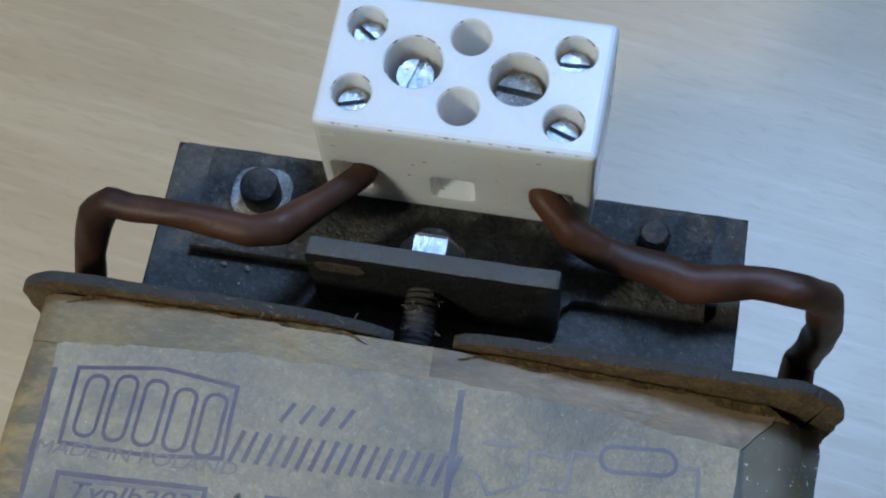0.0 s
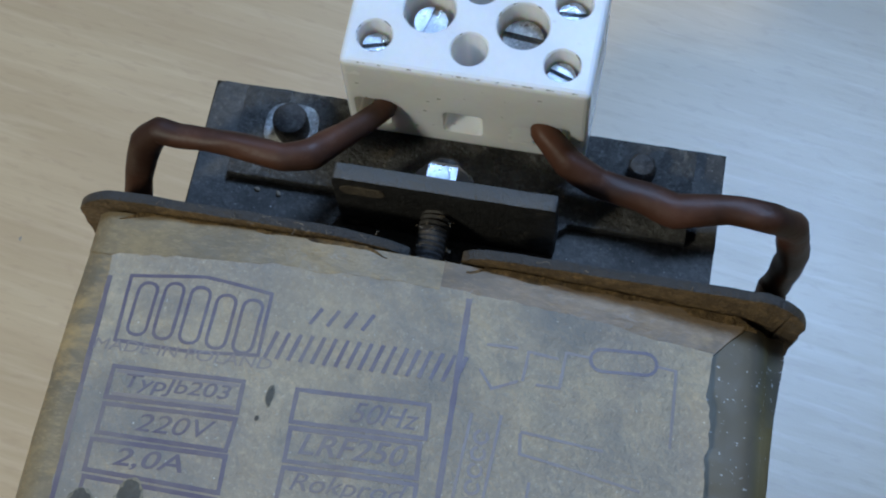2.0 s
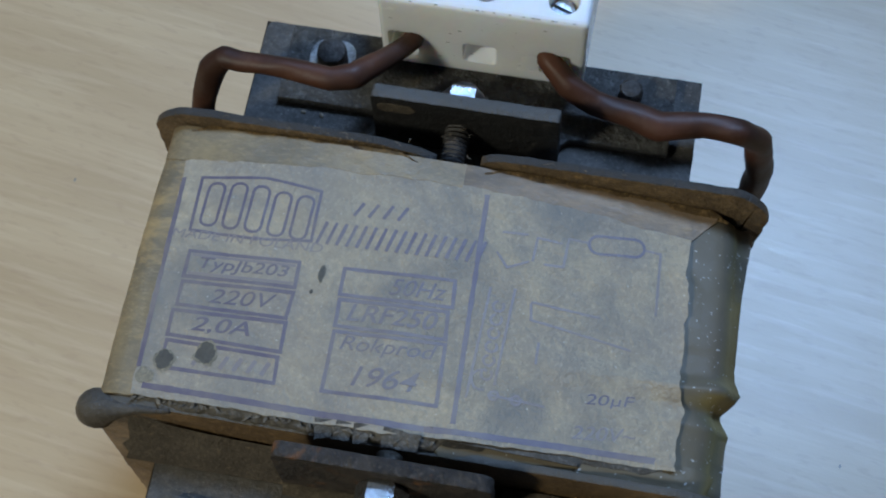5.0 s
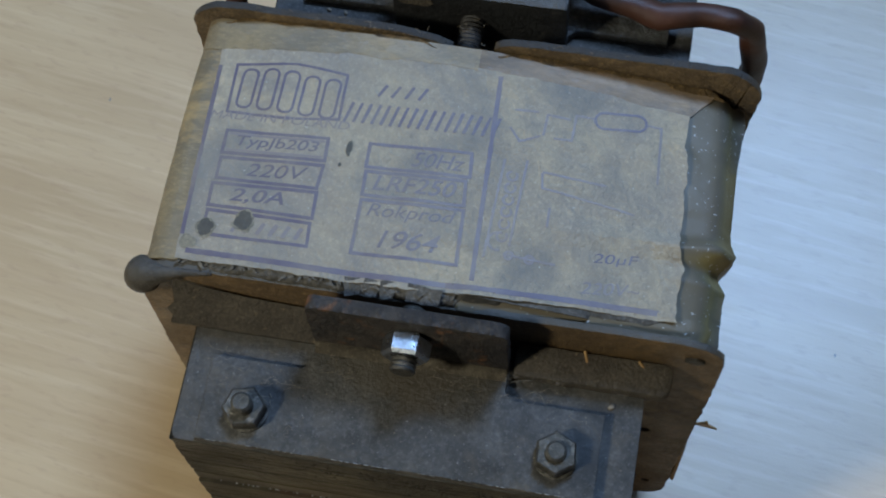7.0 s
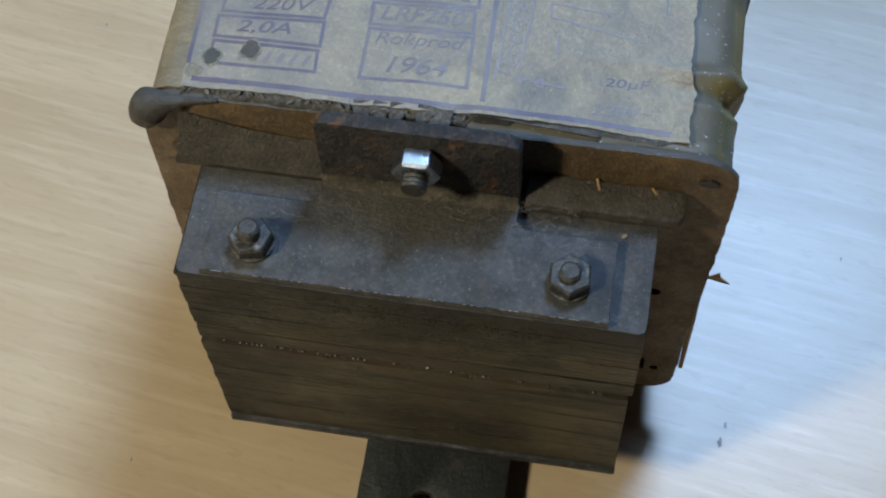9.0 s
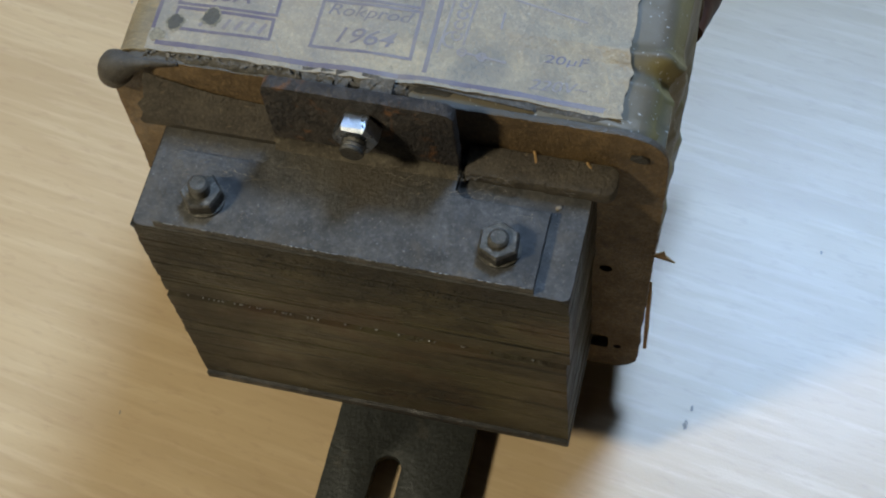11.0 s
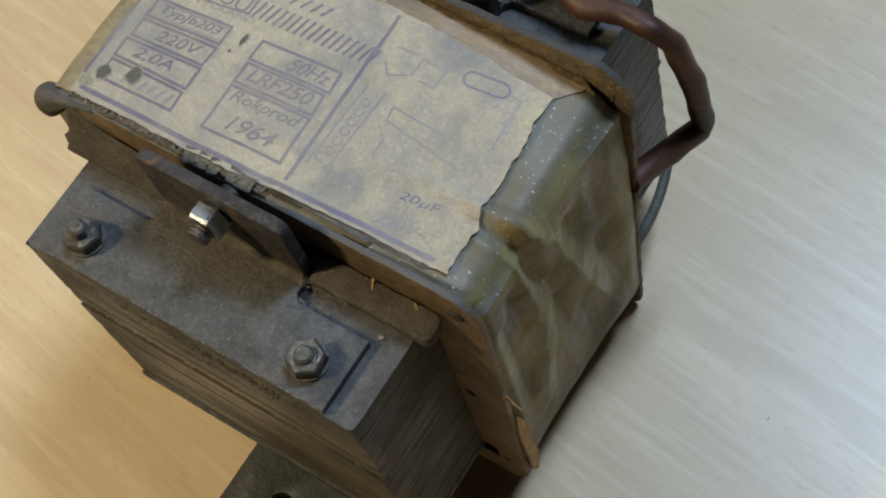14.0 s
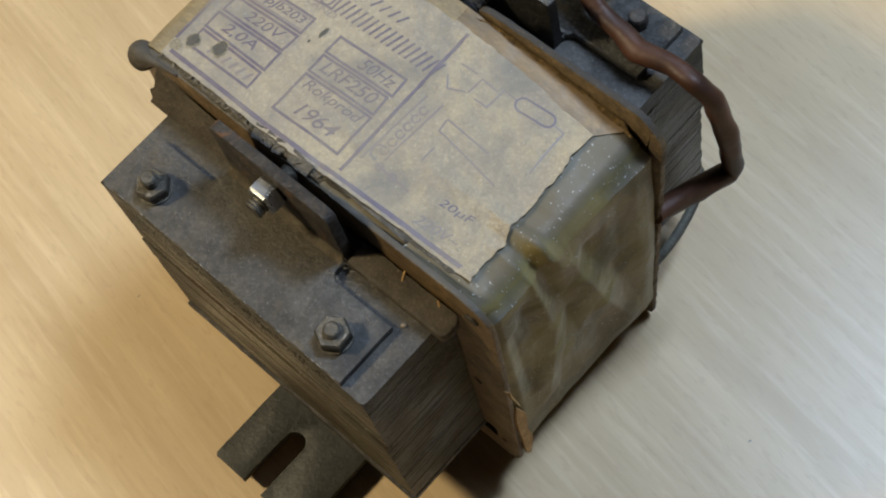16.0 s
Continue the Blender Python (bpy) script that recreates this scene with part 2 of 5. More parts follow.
def dirty_plate():
    """Dusty grey steel with khaki dirt caked round the foot of the tab, darker below the bolt, and a nut's shadow
    painted in.
    """
    m = surface("dusty_bracket_steel", (0.106, 0.097, 0.087), (0.060, 0.056, 0.051), (0.125, 0.102, 0.074), 110, 1000, (0.40, 0.72), 0.0, 0.5, 0.0003,
                spot_scale=60, spot_lo=0.52, spot_hi=0.78, spec=0.3, glint=(0.40, 0.38, 0.35), mottle=0.9)
    nt = m.node_tree
    bsdf = nt.nodes["Principled BSDF"]
    col = bsdf.inputs["Base Color"].links[0].from_socket
    v = coords(nt)
    ragged_noise = noise_fac(nt, v, 190, 6, 0.7, 0.25, 0.75)
    # third tint paints the left nut's cast shadow; the last two only darken
    for cx, cy, rx, ry, tint, amount in ((-0.002, -0.0355, 0.017, 0.0075, (0.118, 0.097, 0.066), 0.5), (0.001, -0.0375, 0.008, 0.008, (0.080, 0.063, 0.043), 0.5),
                                         (-0.0225, -0.0445, 0.0060, 0.0040, (0.060, 0.058, 0.056), 0.5), (0.033, -0.047, 0.005, 0.005, (0.05, 0.049, 0.048), 0.6),
                                         (-0.005, 0.0405, 0.022, 0.006, (0.06, 0.055, 0.05), 0.7)):
        sep = put(nt, "ShaderNodeSeparateXYZ")
        nt.links.new(v, sep.inputs[0])
        dx = math_node(nt, "MULTIPLY", math_node(nt, "SUBTRACT", sep.outputs["X"], cx), 1 / rx)
        dy = math_node(nt, "MULTIPLY", math_node(nt, "SUBTRACT", sep.outputs["Y"], cy), 1 / ry)
        d = math_node(nt, "ADD", math_node(nt, "MULTIPLY", dx, dx), math_node(nt, "MULTIPLY", dy, dy))
        d = math_node(nt, "ADD", d, math_node(nt, "MULTIPLY", ragged_noise, 1.1))
        f = put(nt, "ShaderNodeMapRange", {"From Min": 1.7, "From Max": 1.0, "To Min": 0.0, "To Max": amount})
        nt.links.new(d, f.inputs["Value"])
        col = mixed(nt, f.outputs["Result"], col, tint)
    nt.links.new(col, bsdf.inputs["Base Color"])
    return m


WOOD = wood_laminate()
STEEL_GREY = surface("grey_dusty_steel", (0.106, 0.097, 0.087), (0.060, 0.056, 0.051), (0.125, 0.102, 0.074), 110, 1000, (0.40, 0.72), 0.0, 0.5, 0.0003,
                     spot_scale=60, spot_lo=0.52, spot_hi=0.78, spec=0.3, glint=(0.40, 0.38, 0.35), mottle=0.9)
PLATE_STEEL = dirty_plate()
STEEL_RUST = surface("rust_stained_steel", (0.080, 0.064, 0.050), (0.024, 0.020, 0.018), (0.16, 0.072, 0.026), 85, 800, (0.42, 0.7), 0.1, 0.6, 0.0005,
                     spot_scale=150, spot_lo=0.56, spot_hi=0.66)
CORE = core_stack()
FIBRE = surface("brown_pressed_fibre", (0.200, 0.126, 0.053), (0.108, 0.068, 0.030), (0.055, 0.036, 0.022), 60, 1200, (0.45, 0.7), 0.0, 0.4, 0.0003, dust=(0.080, 0.073, 0.060),
                spot_scale=110, spot_lo=0.62, spot_hi=0.72)
FIBRE_BACK = surface("grimy_pressed_fibre", (0.22, 0.145, 0.063), (0.085, 0.056, 0.028), (0.27, 0.17, 0.06), 80, 1200, (0.55, 0.8), 0.0, 0.6, 0.0005, dust=(0.046, 0.043, 0.040),
                spot_scale=420, spot_lo=0.62, spot_hi=0.70)
# black paint, darkened further for the shade the back tab stands in
BLACK_STEEL = surface("black_painted_steel", (0.025, 0.023, 0.021), (0.012, 0.011, 0.010), (0.075, 0.066, 0.052), 90, 900, (0.4, 0.65), 0.1, 0.5, 0.0004, spot_scale=160, spot_lo=0.62, spot_hi=0.70,
                      dust=(0.095, 0.089, 0.081))
FIBRE_DUSTY = surface("dusty_fibre_strip", (0.098, 0.077, 0.050), (0.062, 0.048, 0.033), (0.14, 0.105, 0.062), 90, 1500, (0.7, 0.9), 0.0, 0.7, 0.0003, spot_scale=500)
EDGE_PAPER = surface("grey_torn_paper", (0.155, 0.138, 0.114), (0.085, 0.075, 0.061), (0.05, 0.045, 0.04), 120, 1000, (0.55, 0.8), 0.0, 0.5, 0.0005, spot_scale=260)
TAPE_RED = surface("reddish_varnished_tape", (0.275, 0.19, 0.098), (0.14, 0.110, 0.074), (0.42, 0.29, 0.135), 55, 900, (0.36, 0.56), 0.0, 0.25, 0.0005, stretch=(0.5, 1.4, 1), spot_scale=70, spot_lo=0.55, spot_hi=0.70, mottle=0.5, spec=0.5)
WRAP = oiled_wrap()
TAPE = surface("yellowed_varnished_tape", (0.315, 0.238, 0.125), (0.188, 0.150, 0.092), (0.41, 0.29, 0.13), 60, 900, (0.36, 0.56), 0.0, 0.25, 0.0005, stretch=(0.6, 1.4, 1), spot_scale=85, spot_lo=0.55, spot_hi=0.68, mottle=0.55, spec=0.6)
PAPER = surface("aged_label_paper", (0.50, 0.414, 0.278), (0.335, 0.294, 0.240), (0.25, 0.232, 0.200), 30, 1000, (0.45, 0.68), 0.0, 0.5, 0.0006, spec=0.24,
                spot_scale=34, spot_lo=0.52, spot_hi=0.66, mottle=0.42, glint=(0.70, 0.66, 0.56))
PAPER_RGB = (0.37, 0.315, 0.225)
INK = ink_material("violet_stamp_ink", (0.112, 0.092, 0.134), PAPER_RGB, 1.1)
INK_FAINT = ink_material("faded_violet_ink", (0.155, 0.131, 0.172), PAPER_RGB, 0.74)
STAIN = surface("dark_oil_stain", (0.092, 0.084, 0.070), (0.14, 0.128, 0.105), None, 300, 900, (0.5, 0.7), 0.0, 0.4, 0.0004, spec=0.2)
DAMP = surface("damp_paper", (0.30, 0.262, 0.185), (0.225, 0.198, 0.145), None, 160, 900, (0.55, 0.75), 0.0, 0.4, 0.0004, spec=0.2)
PORCELAIN = surface("white_porcelain", (0.92, 0.895, 0.875), (0.89, 0.86, 0.83), (0.62, 0.56, 0.46), 40, 600, (0.16, 0.3), 0.0, 0.06, 0.0002,
                    spot_scale=110, spot_lo=0.67, spot_hi=0.80, mottle=0.08)
PORCELAIN.node_tree.nodes["Principled BSDF"].inputs["Subsurface Weight"].default_value = 0.5
PORCELAIN.node_tree.nodes["Principled BSDF"].inputs["Subsurface Radius"].default_value = (1.0, 0.8, 0.55)
PORCELAIN.node_tree.nodes["Principled BSDF"].inputs["Subsurface Scale"].default_value = 0.006
ZINC = surface("bright_zinc", (0.55, 0.57, 0.61), (0.36, 0.37, 0.39), (0.18, 0.165, 0.15), 260, 1500, (0.24, 0.44), 1.0, 0.25, 0.0002, spot_scale=700, mottle=0.5)
ZINC_DULL = surface("dull_zinc", (0.48, 0.47, 0.45), (0.28, 0.27, 0.26), (0.10, 0.085, 0.07), 260, 1400, (0.38, 0.6), 0.9, 0.4, 0.0003, spot_scale=600)
IRON = surface("blackened_iron", (0.085, 0.078, 0.072), (0.045, 0.041, 0.038), (0.13, 0.10, 0.08), 220, 1300, (0.4, 0.65), 0.6, 0.4, 0.0003, spot_scale=420)
NUT_STEEL = surface("oxidised_nut_steel", (0.155, 0.142, 0.120), (0.085, 0.076, 0.062), (0.22, 0.195, 0.16), 200, 1300, (0.38, 0.6), 0.7, 0.4, 0.0003, spot_scale=500)
SLEEVE = wire_sleeve()
GRIME = surface("brown_grime", (0.30, 0.255, 0.20), (0.20, 0.165, 0.13), None, 200, 900, (0.6, 0.8), 0.0, 0.2, 0.0002)
BACK_STEEL = surface("blackened_back_steel", (0.140, 0.134, 0.124), (0.064, 0.060, 0.056), (0.13, 0.104, 0.072), 95, 800, (0.26, 0.6), 0.15, 0.8, 0.0006,
                     spot_scale=120, spot_lo=0.60, spot_hi=0.72, spec=0.6, glint=(0.42, 0.42, 0.40))
GOLD_FIBRE = surface("crumbled_golden_fibre", (0.36, 0.225, 0.080), (0.16, 0.10, 0.038), (0.035, 0.025, 0.016), 240, 900, (0.6, 0.85), 0.0, 0.9, 0.0008, spot_scale=420, spot_lo=0.5, spot_hi=0.72)
CAKED_DIRT = surface("caked_khaki_dirt", (0.115, 0.092, 0.058), (0.070, 0.054, 0.034), (0.16, 0.13, 0.085), 160, 900, (0.75, 0.92), 0.0, 0.5, 0.0004, spot_scale=420)
# dry tar; also colours the sheet that paints shade under the label
TAR_AND_SHADE = surface("dry_black_tar_and_shade", (0.034, 0.029, 0.024), (0.022, 0.019, 0.016), (0.07, 0.055, 0.04), 200, 1200, (0.5, 0.75), 0.0, 0.3, 0.0003, spot_scale=500)
ROLL = surface("smooth_grimy_roll", (0.085, 0.072, 0.056), (0.055, 0.046, 0.036), (0.12, 0.085, 0.045), 90, 1200, (0.5, 0.7), 0.0, 0.45, 0.0004, spot_scale=120, mottle=0.8)
CRUMB = surface("crumbled_paper", (0.19, 0.155, 0.105), (0.11, 0.09, 0.062), (0.08, 0.065, 0.05), 220, 1200, (0.5, 0.75), 0.0, 0.4, 0.0004, spot_scale=300)
GREY_SLEEVE = surface("grey_sleeve", (0.105, 0.098, 0.076), (0.066, 0.061, 0.048), None, 120, 900, (0.5, 0.65), 0.0, 0.2, 0.0002, spec=0.2)
SCUFF = surface("grey_scuff", (0.40, 0.33, 0.25), (0.34, 0.28, 0.21), None, 200, 900, (0.4, 0.6), 0.0, 0.2, 0.0002)
FOOT = surface("grey_green_strap_steel", (0.038, 0.038, 0.032), (0.026, 0.026, 0.022), (0.045, 0.04, 0.03), 70, 900, (0.45, 0.65), 0.2, 0.3, 0.0003)
DUST = surface("pale_fluff", (0.27, 0.22, 0.155), (0.20, 0.16, 0.11), None, 200, 900, (0.8, 0.95), 0.0, 0.1, 0.0001)
SPLINTER = surface("yellow_splinter", (0.45, 0.27, 0.09), (0.35, 0.20, 0.07), None, 200, 900, (0.6, 0.8), 0.0, 0.1, 0.0001)
COTTON = surface("plain_wall_paint", (0.32, 0.32, 0.32), (0.28, 0.28, 0.28), None, 2, 60, (0.8, 0.9), 0.0, 0.2, 0.001)
FLOORING = surface("brown_floor", (0.22, 0.16, 0.11), (0.17, 0.12, 0.08), None, 3, 80, (0.5, 0.7), 0.0, 0.2, 0.001)

MM = 0.001


# ---- mesh helpers, in millimetres ----
def part(name, bm, material, parent=None, label="", smooth=0.0):
    """Links a bmesh, drawn in millimetres, as one mesh object under a thing or a part."""
    bmesh.ops.scale(bm, vec=(MM, MM, MM), verts=bm.verts)
    me = bpy.data.meshes.new(name)
    if smooth:
        for f in bm.faces:
            f.smooth = True
        for e in bm.edges:
            if len(e.link_faces) == 2 and e.calc_face_angle(0.0) > radians(smooth):
                e.smooth = False
    bm.to_mesh(me)
    bm.free()
    me.materials.append(material)
    ob = new(name, me)
    if parent is not None:
        ob.parent = parent
    if label:
        tagged(ob, label)
    return ob


def rbox(bm, x0, x1, y0, y1, z0, z1, r=0.3, segs=2):
    got = bmesh.ops.create_cube(bm, size=1.0)["verts"]
    for v in got:
        v.co = Vector(((x0 + x1) / 2 + v.co.x * (x1 - x0), (y0 + y1) / 2 + v.co.y * (y1 - y0), (z0 + z1) / 2 + v.co.z * (z1 - z0)))
    if r:
        edges = list({e for v in got for e in v.link_edges})
        bmesh.ops.bevel(bm, geom=edges, offset=r, segments=segs, profile=0.5, affect="EDGES")
    return bm


def plate(bm, outline, lo, hi, axis="z", r=0.25):
    """A flat piece: an outline in two axes, drawn out along the third and bevelled."""
    def at(a, b, c):
        return Vector((a, b, c)) if axis == "z" else Vector((a, c, b)) if axis == "y" else Vector((c, a, b))
    low = [bm.verts.new(at(a, b, lo)) for a, b in outline]
    top = [bm.verts.new(at(a, b, hi)) for a, b in outline]
    n = len(outline)
    faces = [bm.faces.new(low), bm.faces.new(top)]
    faces += [bm.faces.new((low[i], low[(i + 1) % n], top[(i + 1) % n], top[i])) for i in range(n)]
    bmesh.ops.recalc_face_normals(bm, faces=faces)
    if r:
        rim = [e for f in faces[:2] for e in f.edges]
        bmesh.ops.bevel(bm, geom=rim, offset=r, segments=2, profile=0.5, affect="EDGES")
    return bm


def uneven(points, step, amount, seed):
    """The outline cut into short steps and made slightly irregular."""
    out = []
    for (a, b), (c, d) in zip(points, points[1:] + points[:1]):
        n = max(1, int(math.hypot(c - a, d - b) / step))
        for i in range(n):
            x, y = a + (c - a) * i / n, b + (d - b) * i / n
            out.append((x + amount * noise.noise(Vector((x * 0.4, y * 0.4, seed))) + 0.5 * amount * noise.noise(Vector((x * 1.4, y * 1.4, seed + 3))),
                        y + amount * noise.noise(Vector((x * 0.4, y * 0.4, seed + 7))) + 0.5 * amount * noise.noise(Vector((x * 1.4, y * 1.4, seed + 11)))))
    return out


def arc(cx, cy, r, a0, a1, n=6):
    return [(cx + r * math.cos(radians(a0 + (a1 - a0) * i / n)), cy + r * math.sin(radians(a0 + (a1 - a0) * i / n))) for i in range(n + 1)]


def rounded(x0, x1, y0, y1, r, n=5):
    """An outline with round corners; r is one radius or four (from the low left, anticlockwise)."""
    a, b, c, d = (r, r, r, r) if isinstance(r, (int, float)) else r
    return (arc(x0 + a, y0 + a, a, 180, 270, n) + arc(x1 - b, y0 + b, b, 270, 360, n)
            + arc(x1 - c, y1 - c, c, 0, 90, n) + arc(x0 + d, y1 - d, d, 90, 180, n))


def lathe(bm, profile, segs=28, m=Matrix()):
    """Turns (radius, height) pairs about z."""
    rings = []
    for r, z in profile:
        rings.append([bm.verts.new(m @ Vector((r * math.cos(2 * math.pi * i / segs), r * math.sin(2 * math.pi * i / segs), z))) for i in range(segs)])
    faces = []
    for a, b in zip(rings, rings[1:]):
        faces += [bm.faces.new((a[i], a[(i + 1) % segs], b[(i + 1) % segs], b[i])) for i in range(segs)]
    faces.append(bm.faces.new(list(reversed(rings[0]))))
    faces.append(bm.faces.new(rings[-1]))
    bmesh.ops.recalc_face_normals(bm, faces=faces)
    return bm


def hexagon(bm, across, z0, z1, m=Matrix(), turn=0.0):
    """A hexagonal nut or bolt head with its chamfered corners."""
    big, small = across / math.sqrt(3), across / math.sqrt(3) * 0.90
    c = (z1 - z0) * 0.16
    rings = []
    for r, z in ((small, z0), (big, z0 + c), (big, z1 - c), (small, z1)):
        rings.append([bm.verts.new(m @ Vector((r * math.cos(radians(60 * i + turn)), r * math.sin(radians(60 * i + turn)), z))) for i in range(6)])
    faces = []
    for a, b in zip(rings, rings[1:]):
        faces += [bm.faces.new((a[i], a[(i + 1) % 6], b[(i + 1) % 6], b[i])) for i in range(6)]
    faces.append(bm.faces.new(list(reversed(rings[0]))))
    faces.append(bm.faces.new(rings[-1]))
    bmesh.ops.recalc_face_normals(bm, faces=faces)
    return bm


def threaded(bm, radius, z0, z1, m=Matrix(), pitch=0.8, dome=0.5):
    """A stud with thread grooves and a chamfered end."""
    prof = [(radius * 0.9, z0)]
    z = z0 + pitch / 2
    while z < z1 - dome - pitch:
        prof += [(radius, z), (radius * 0.87, z + pitch / 2)]
        z += pitch
    prof += [(radius * 0.97, z1 - dome), (radius * 0.72, z1)]
    return lathe(bm, prof, 20, m)


def smooth_line(points, steps, stiff=0.0):
    """Catmull-Rom through the points."""
    p = [Vector(q) for q in points]
    p = [p[0] * 2 - p[1]] + p + [p[-1] * 2 - p[-2]]
    out = []
    for i in range(1, len(p) - 2):
        for k in range(steps):
            t = k / steps
            straight = p[i] * (1 - t) + p[i + 1] * t
            out.append(straight * stiff + (1 - stiff) * 0.5 * (2 * p[i] + (p[i + 1] - p[i - 1]) * t + (2 * p[i - 1] - 5 * p[i] + 4 * p[i + 1] - p[i + 2]) * t * t
                              + (3 * p[i] - p[i - 1] - 3 * p[i + 1] + p[i + 2]) * t ** 3))
    out.append(p[-2])
    return out


def tube(bm, line, radius, segs=14, flat=1.0, lump=0.0, seed=0.0):
    """A tube along a line; radius is a number or one for each point."""
    rings = []
    side = None
    for i, q in enumerate(line):
        along = (line[min(i + 1, len(line) - 1)] - line[max(i - 1, 0)]).normalized()
        if side is None:
            side = along.cross(Vector((0, 0, 1)))
            if side.length < 0.1:
                side = along.cross(Vector((0, 1, 0)))
        side = (side - along * side.dot(along)).normalized()
        up = side.cross(along)
        r = radius if isinstance(radius, (int, float)) else radius[i]
        ring = []
        for k in range(segs):
            a = 2 * math.pi * k / segs
            rr = r * (1 + lump * noise.noise(q * 0.16 + Vector((math.cos(a), math.sin(a), seed))))
            ring.append(bm.verts.new(q + side * math.cos(a) * rr * flat + up * math.sin(a) * rr / flat))
        rings.append(ring)
    for a, b in zip(rings, rings[1:]):
        for k in range(segs):
            bm.faces.new((a[k], a[(k + 1) % segs], b[(k + 1) % segs], b[k]))
    bm.faces.new(list(reversed(rings[0])))
    bm.faces.new(rings[-1])
    return bm


def carve(ob, cutters):
    """Cuts the cutters out of a mesh object and throws them away."""
    for c in cutters:
        mod = ob.modifiers.new("cut", "BOOLEAN")
        mod.operation, mod.object, mod.solver = "DIFFERENCE", c, "EXACT"
    done = bpy.data.meshes.new_from_object(ob.evaluated_get(bpy.context.evaluated_depsgraph_get()))
    ob.modifiers.clear()
    old, ob.data = ob.data, done
    bpy.data.meshes.remove(old)
    for c in cutters:
        data = c.data
        bpy.data.objects.remove(c)
        bpy.data.meshes.remove(data)
    return ob


# ---- the room round the table ----
def wall(name, x0, x1, y0, y1, z0, z1, material, category):
    ob = part(name, rbox(bmesh.new(), x0 * 1000, x1 * 1000, y0 * 1000, y1 * 1000, z0 * 1000, z1 * 1000, 0), material)
    tagged(ob, "plain painted surface that closes the room" if category != "floor" else "plain brown floor under the table", category, kind="structure")


wall("floor", -2.0, 2.0, -2.0, 2.0, -0.858, -0.758, FLOORING, "floor")
wall("ceiling", -2.0, 2.0, -2.0, 2.0, 1.9, 2.0, COTTON, "ceiling")
wall("wall_north", -2.0, 2.0, 2.0, 2.1, -0.758, 1.9, COTTON, "wall")
wall("wall_south", -2.0, 2.0, -2.1, -2.0, -0.758, 1.9, COTTON, "wall")
wall("wall_east", 2.0, 2.1, -2.1, 2.1, -0.758, 1.9, COTTON, "wall")
wall("wall_west", -2.1, -2.0, -2.1, 2.1, -0.758, 1.9, COTTON, "wall")

table = tagged(new("table"), "table with a pale beech-grain laminate top", "table")
table.location = (0.1, 0.15, -0.758)
top = part("tabletop", rbox(bmesh.new(), -650, 650, -400, 400, -28, 0, 2), WOOD, None)
top.parent, top.location = table, (0, 0, 0.75)
leg = None
for lx in (-0.58, 0.58):
    for ly in (-0.33, 0.33):
        if leg is None:
            leg = part("leg", rbox(bmesh.new(), -22, 22, -22, 22, 0, 722, 2), WOOD, table)
            leg.location = (lx, ly, 0)
        else:
            other = new("leg", leg.data)
            other.parent, other.location = table, (lx, ly, 0)

bm = bmesh.new()
rng = random.Random(3)
for x, y, r in ((66.5, -36.9, 1.0), (67.4, -32.5, 0.6), (-107.6, 57.6, 0.5), (-151.5, 6.5, 0.5), (92.0, 15.4, 0.4), (-70, -62, 0.4), (118, 44, 0.5)):
    pts = []
    for i in range(14):
        a = 2 * math.pi * i / 14
        k = r * (0.7 + 0.6 * rng.random())
        pts.append(bm.verts.new((x + k * math.cos(a) * 0.6 - 100, y + k * math.sin(a) * 1.2 - 150, 0.05)))
    bm.faces.new(pts)
scuff = part("scuff_mark", bm, SCUFF, None, "small grey scuff marks on the laminate")
scuff.parent, scuff.location = table, (0, 0, 0.75)
tagged(scuff, kind="stuff")

# ---- the choke: laminated core, wound coil, brackets, terminal block ----
choke = tagged(new("choke_coil"), "old ballast choke with paper-labelled coil and white terminal block", "transformer")

CORE_X, CORE_F, CORE_B, CORE_LOW, CORE_TOP = 42.7, -55.2, 58.0, 17.8, 88.0


core = part("core", plate(bmesh.new(), uneven(rounded(-CORE_X - 0.4, CORE_X + 0.1, CORE_F, CORE_B, 1.4, 2), 1.5, 0.13, 2.0), CORE_TOP, CORE_TOP + 0.35, r=0.1), STEEL_GREY, choke, "dusty grey top sheet over dark varnished laminations")
rng = random.Random(4)
z = CORE_LOW
while z < CORE_TOP - 0.05:
    h = min(rng.choice((1.0, 1.5, 2.4, 3.2, 4.5)), CORE_TOP - z)
    if CORE_TOP - z - h < 0.8:
        h = CORE_TOP - z
    gap = next((g for g in (82.4, 72.0, 65.2, 58.0, 44.6) if z <= g < z + h), None)
    if gap and gap - z > 0.5:
        h = gap - z
    elif gap:
        h = 1.1 if gap == 58.0 else 0.55
    low = 0.0 if z > 57 else 0.5
    f = CORE_F + rng.uniform(-0.04, 0.04) - low + (0.5 if 56 < z < 58.0 else 0.0) + (1.1 if h in (1.1, 0.55) else rng.choice((0, 0, 0, 0, 0.15)))
    bm = rbox(bmesh.new(), -CORE_X - 0.5 + rng.uniform(-0.25, 0.15), CORE_X + rng.uniform(-0.08, 0.08) - low * 1.3, f, CORE_B + rng.uniform(-0.2, 0.2), z, z + h - 0.015, 0.05, 1)
    part("lamination", bm, CORE, core)
    z += h

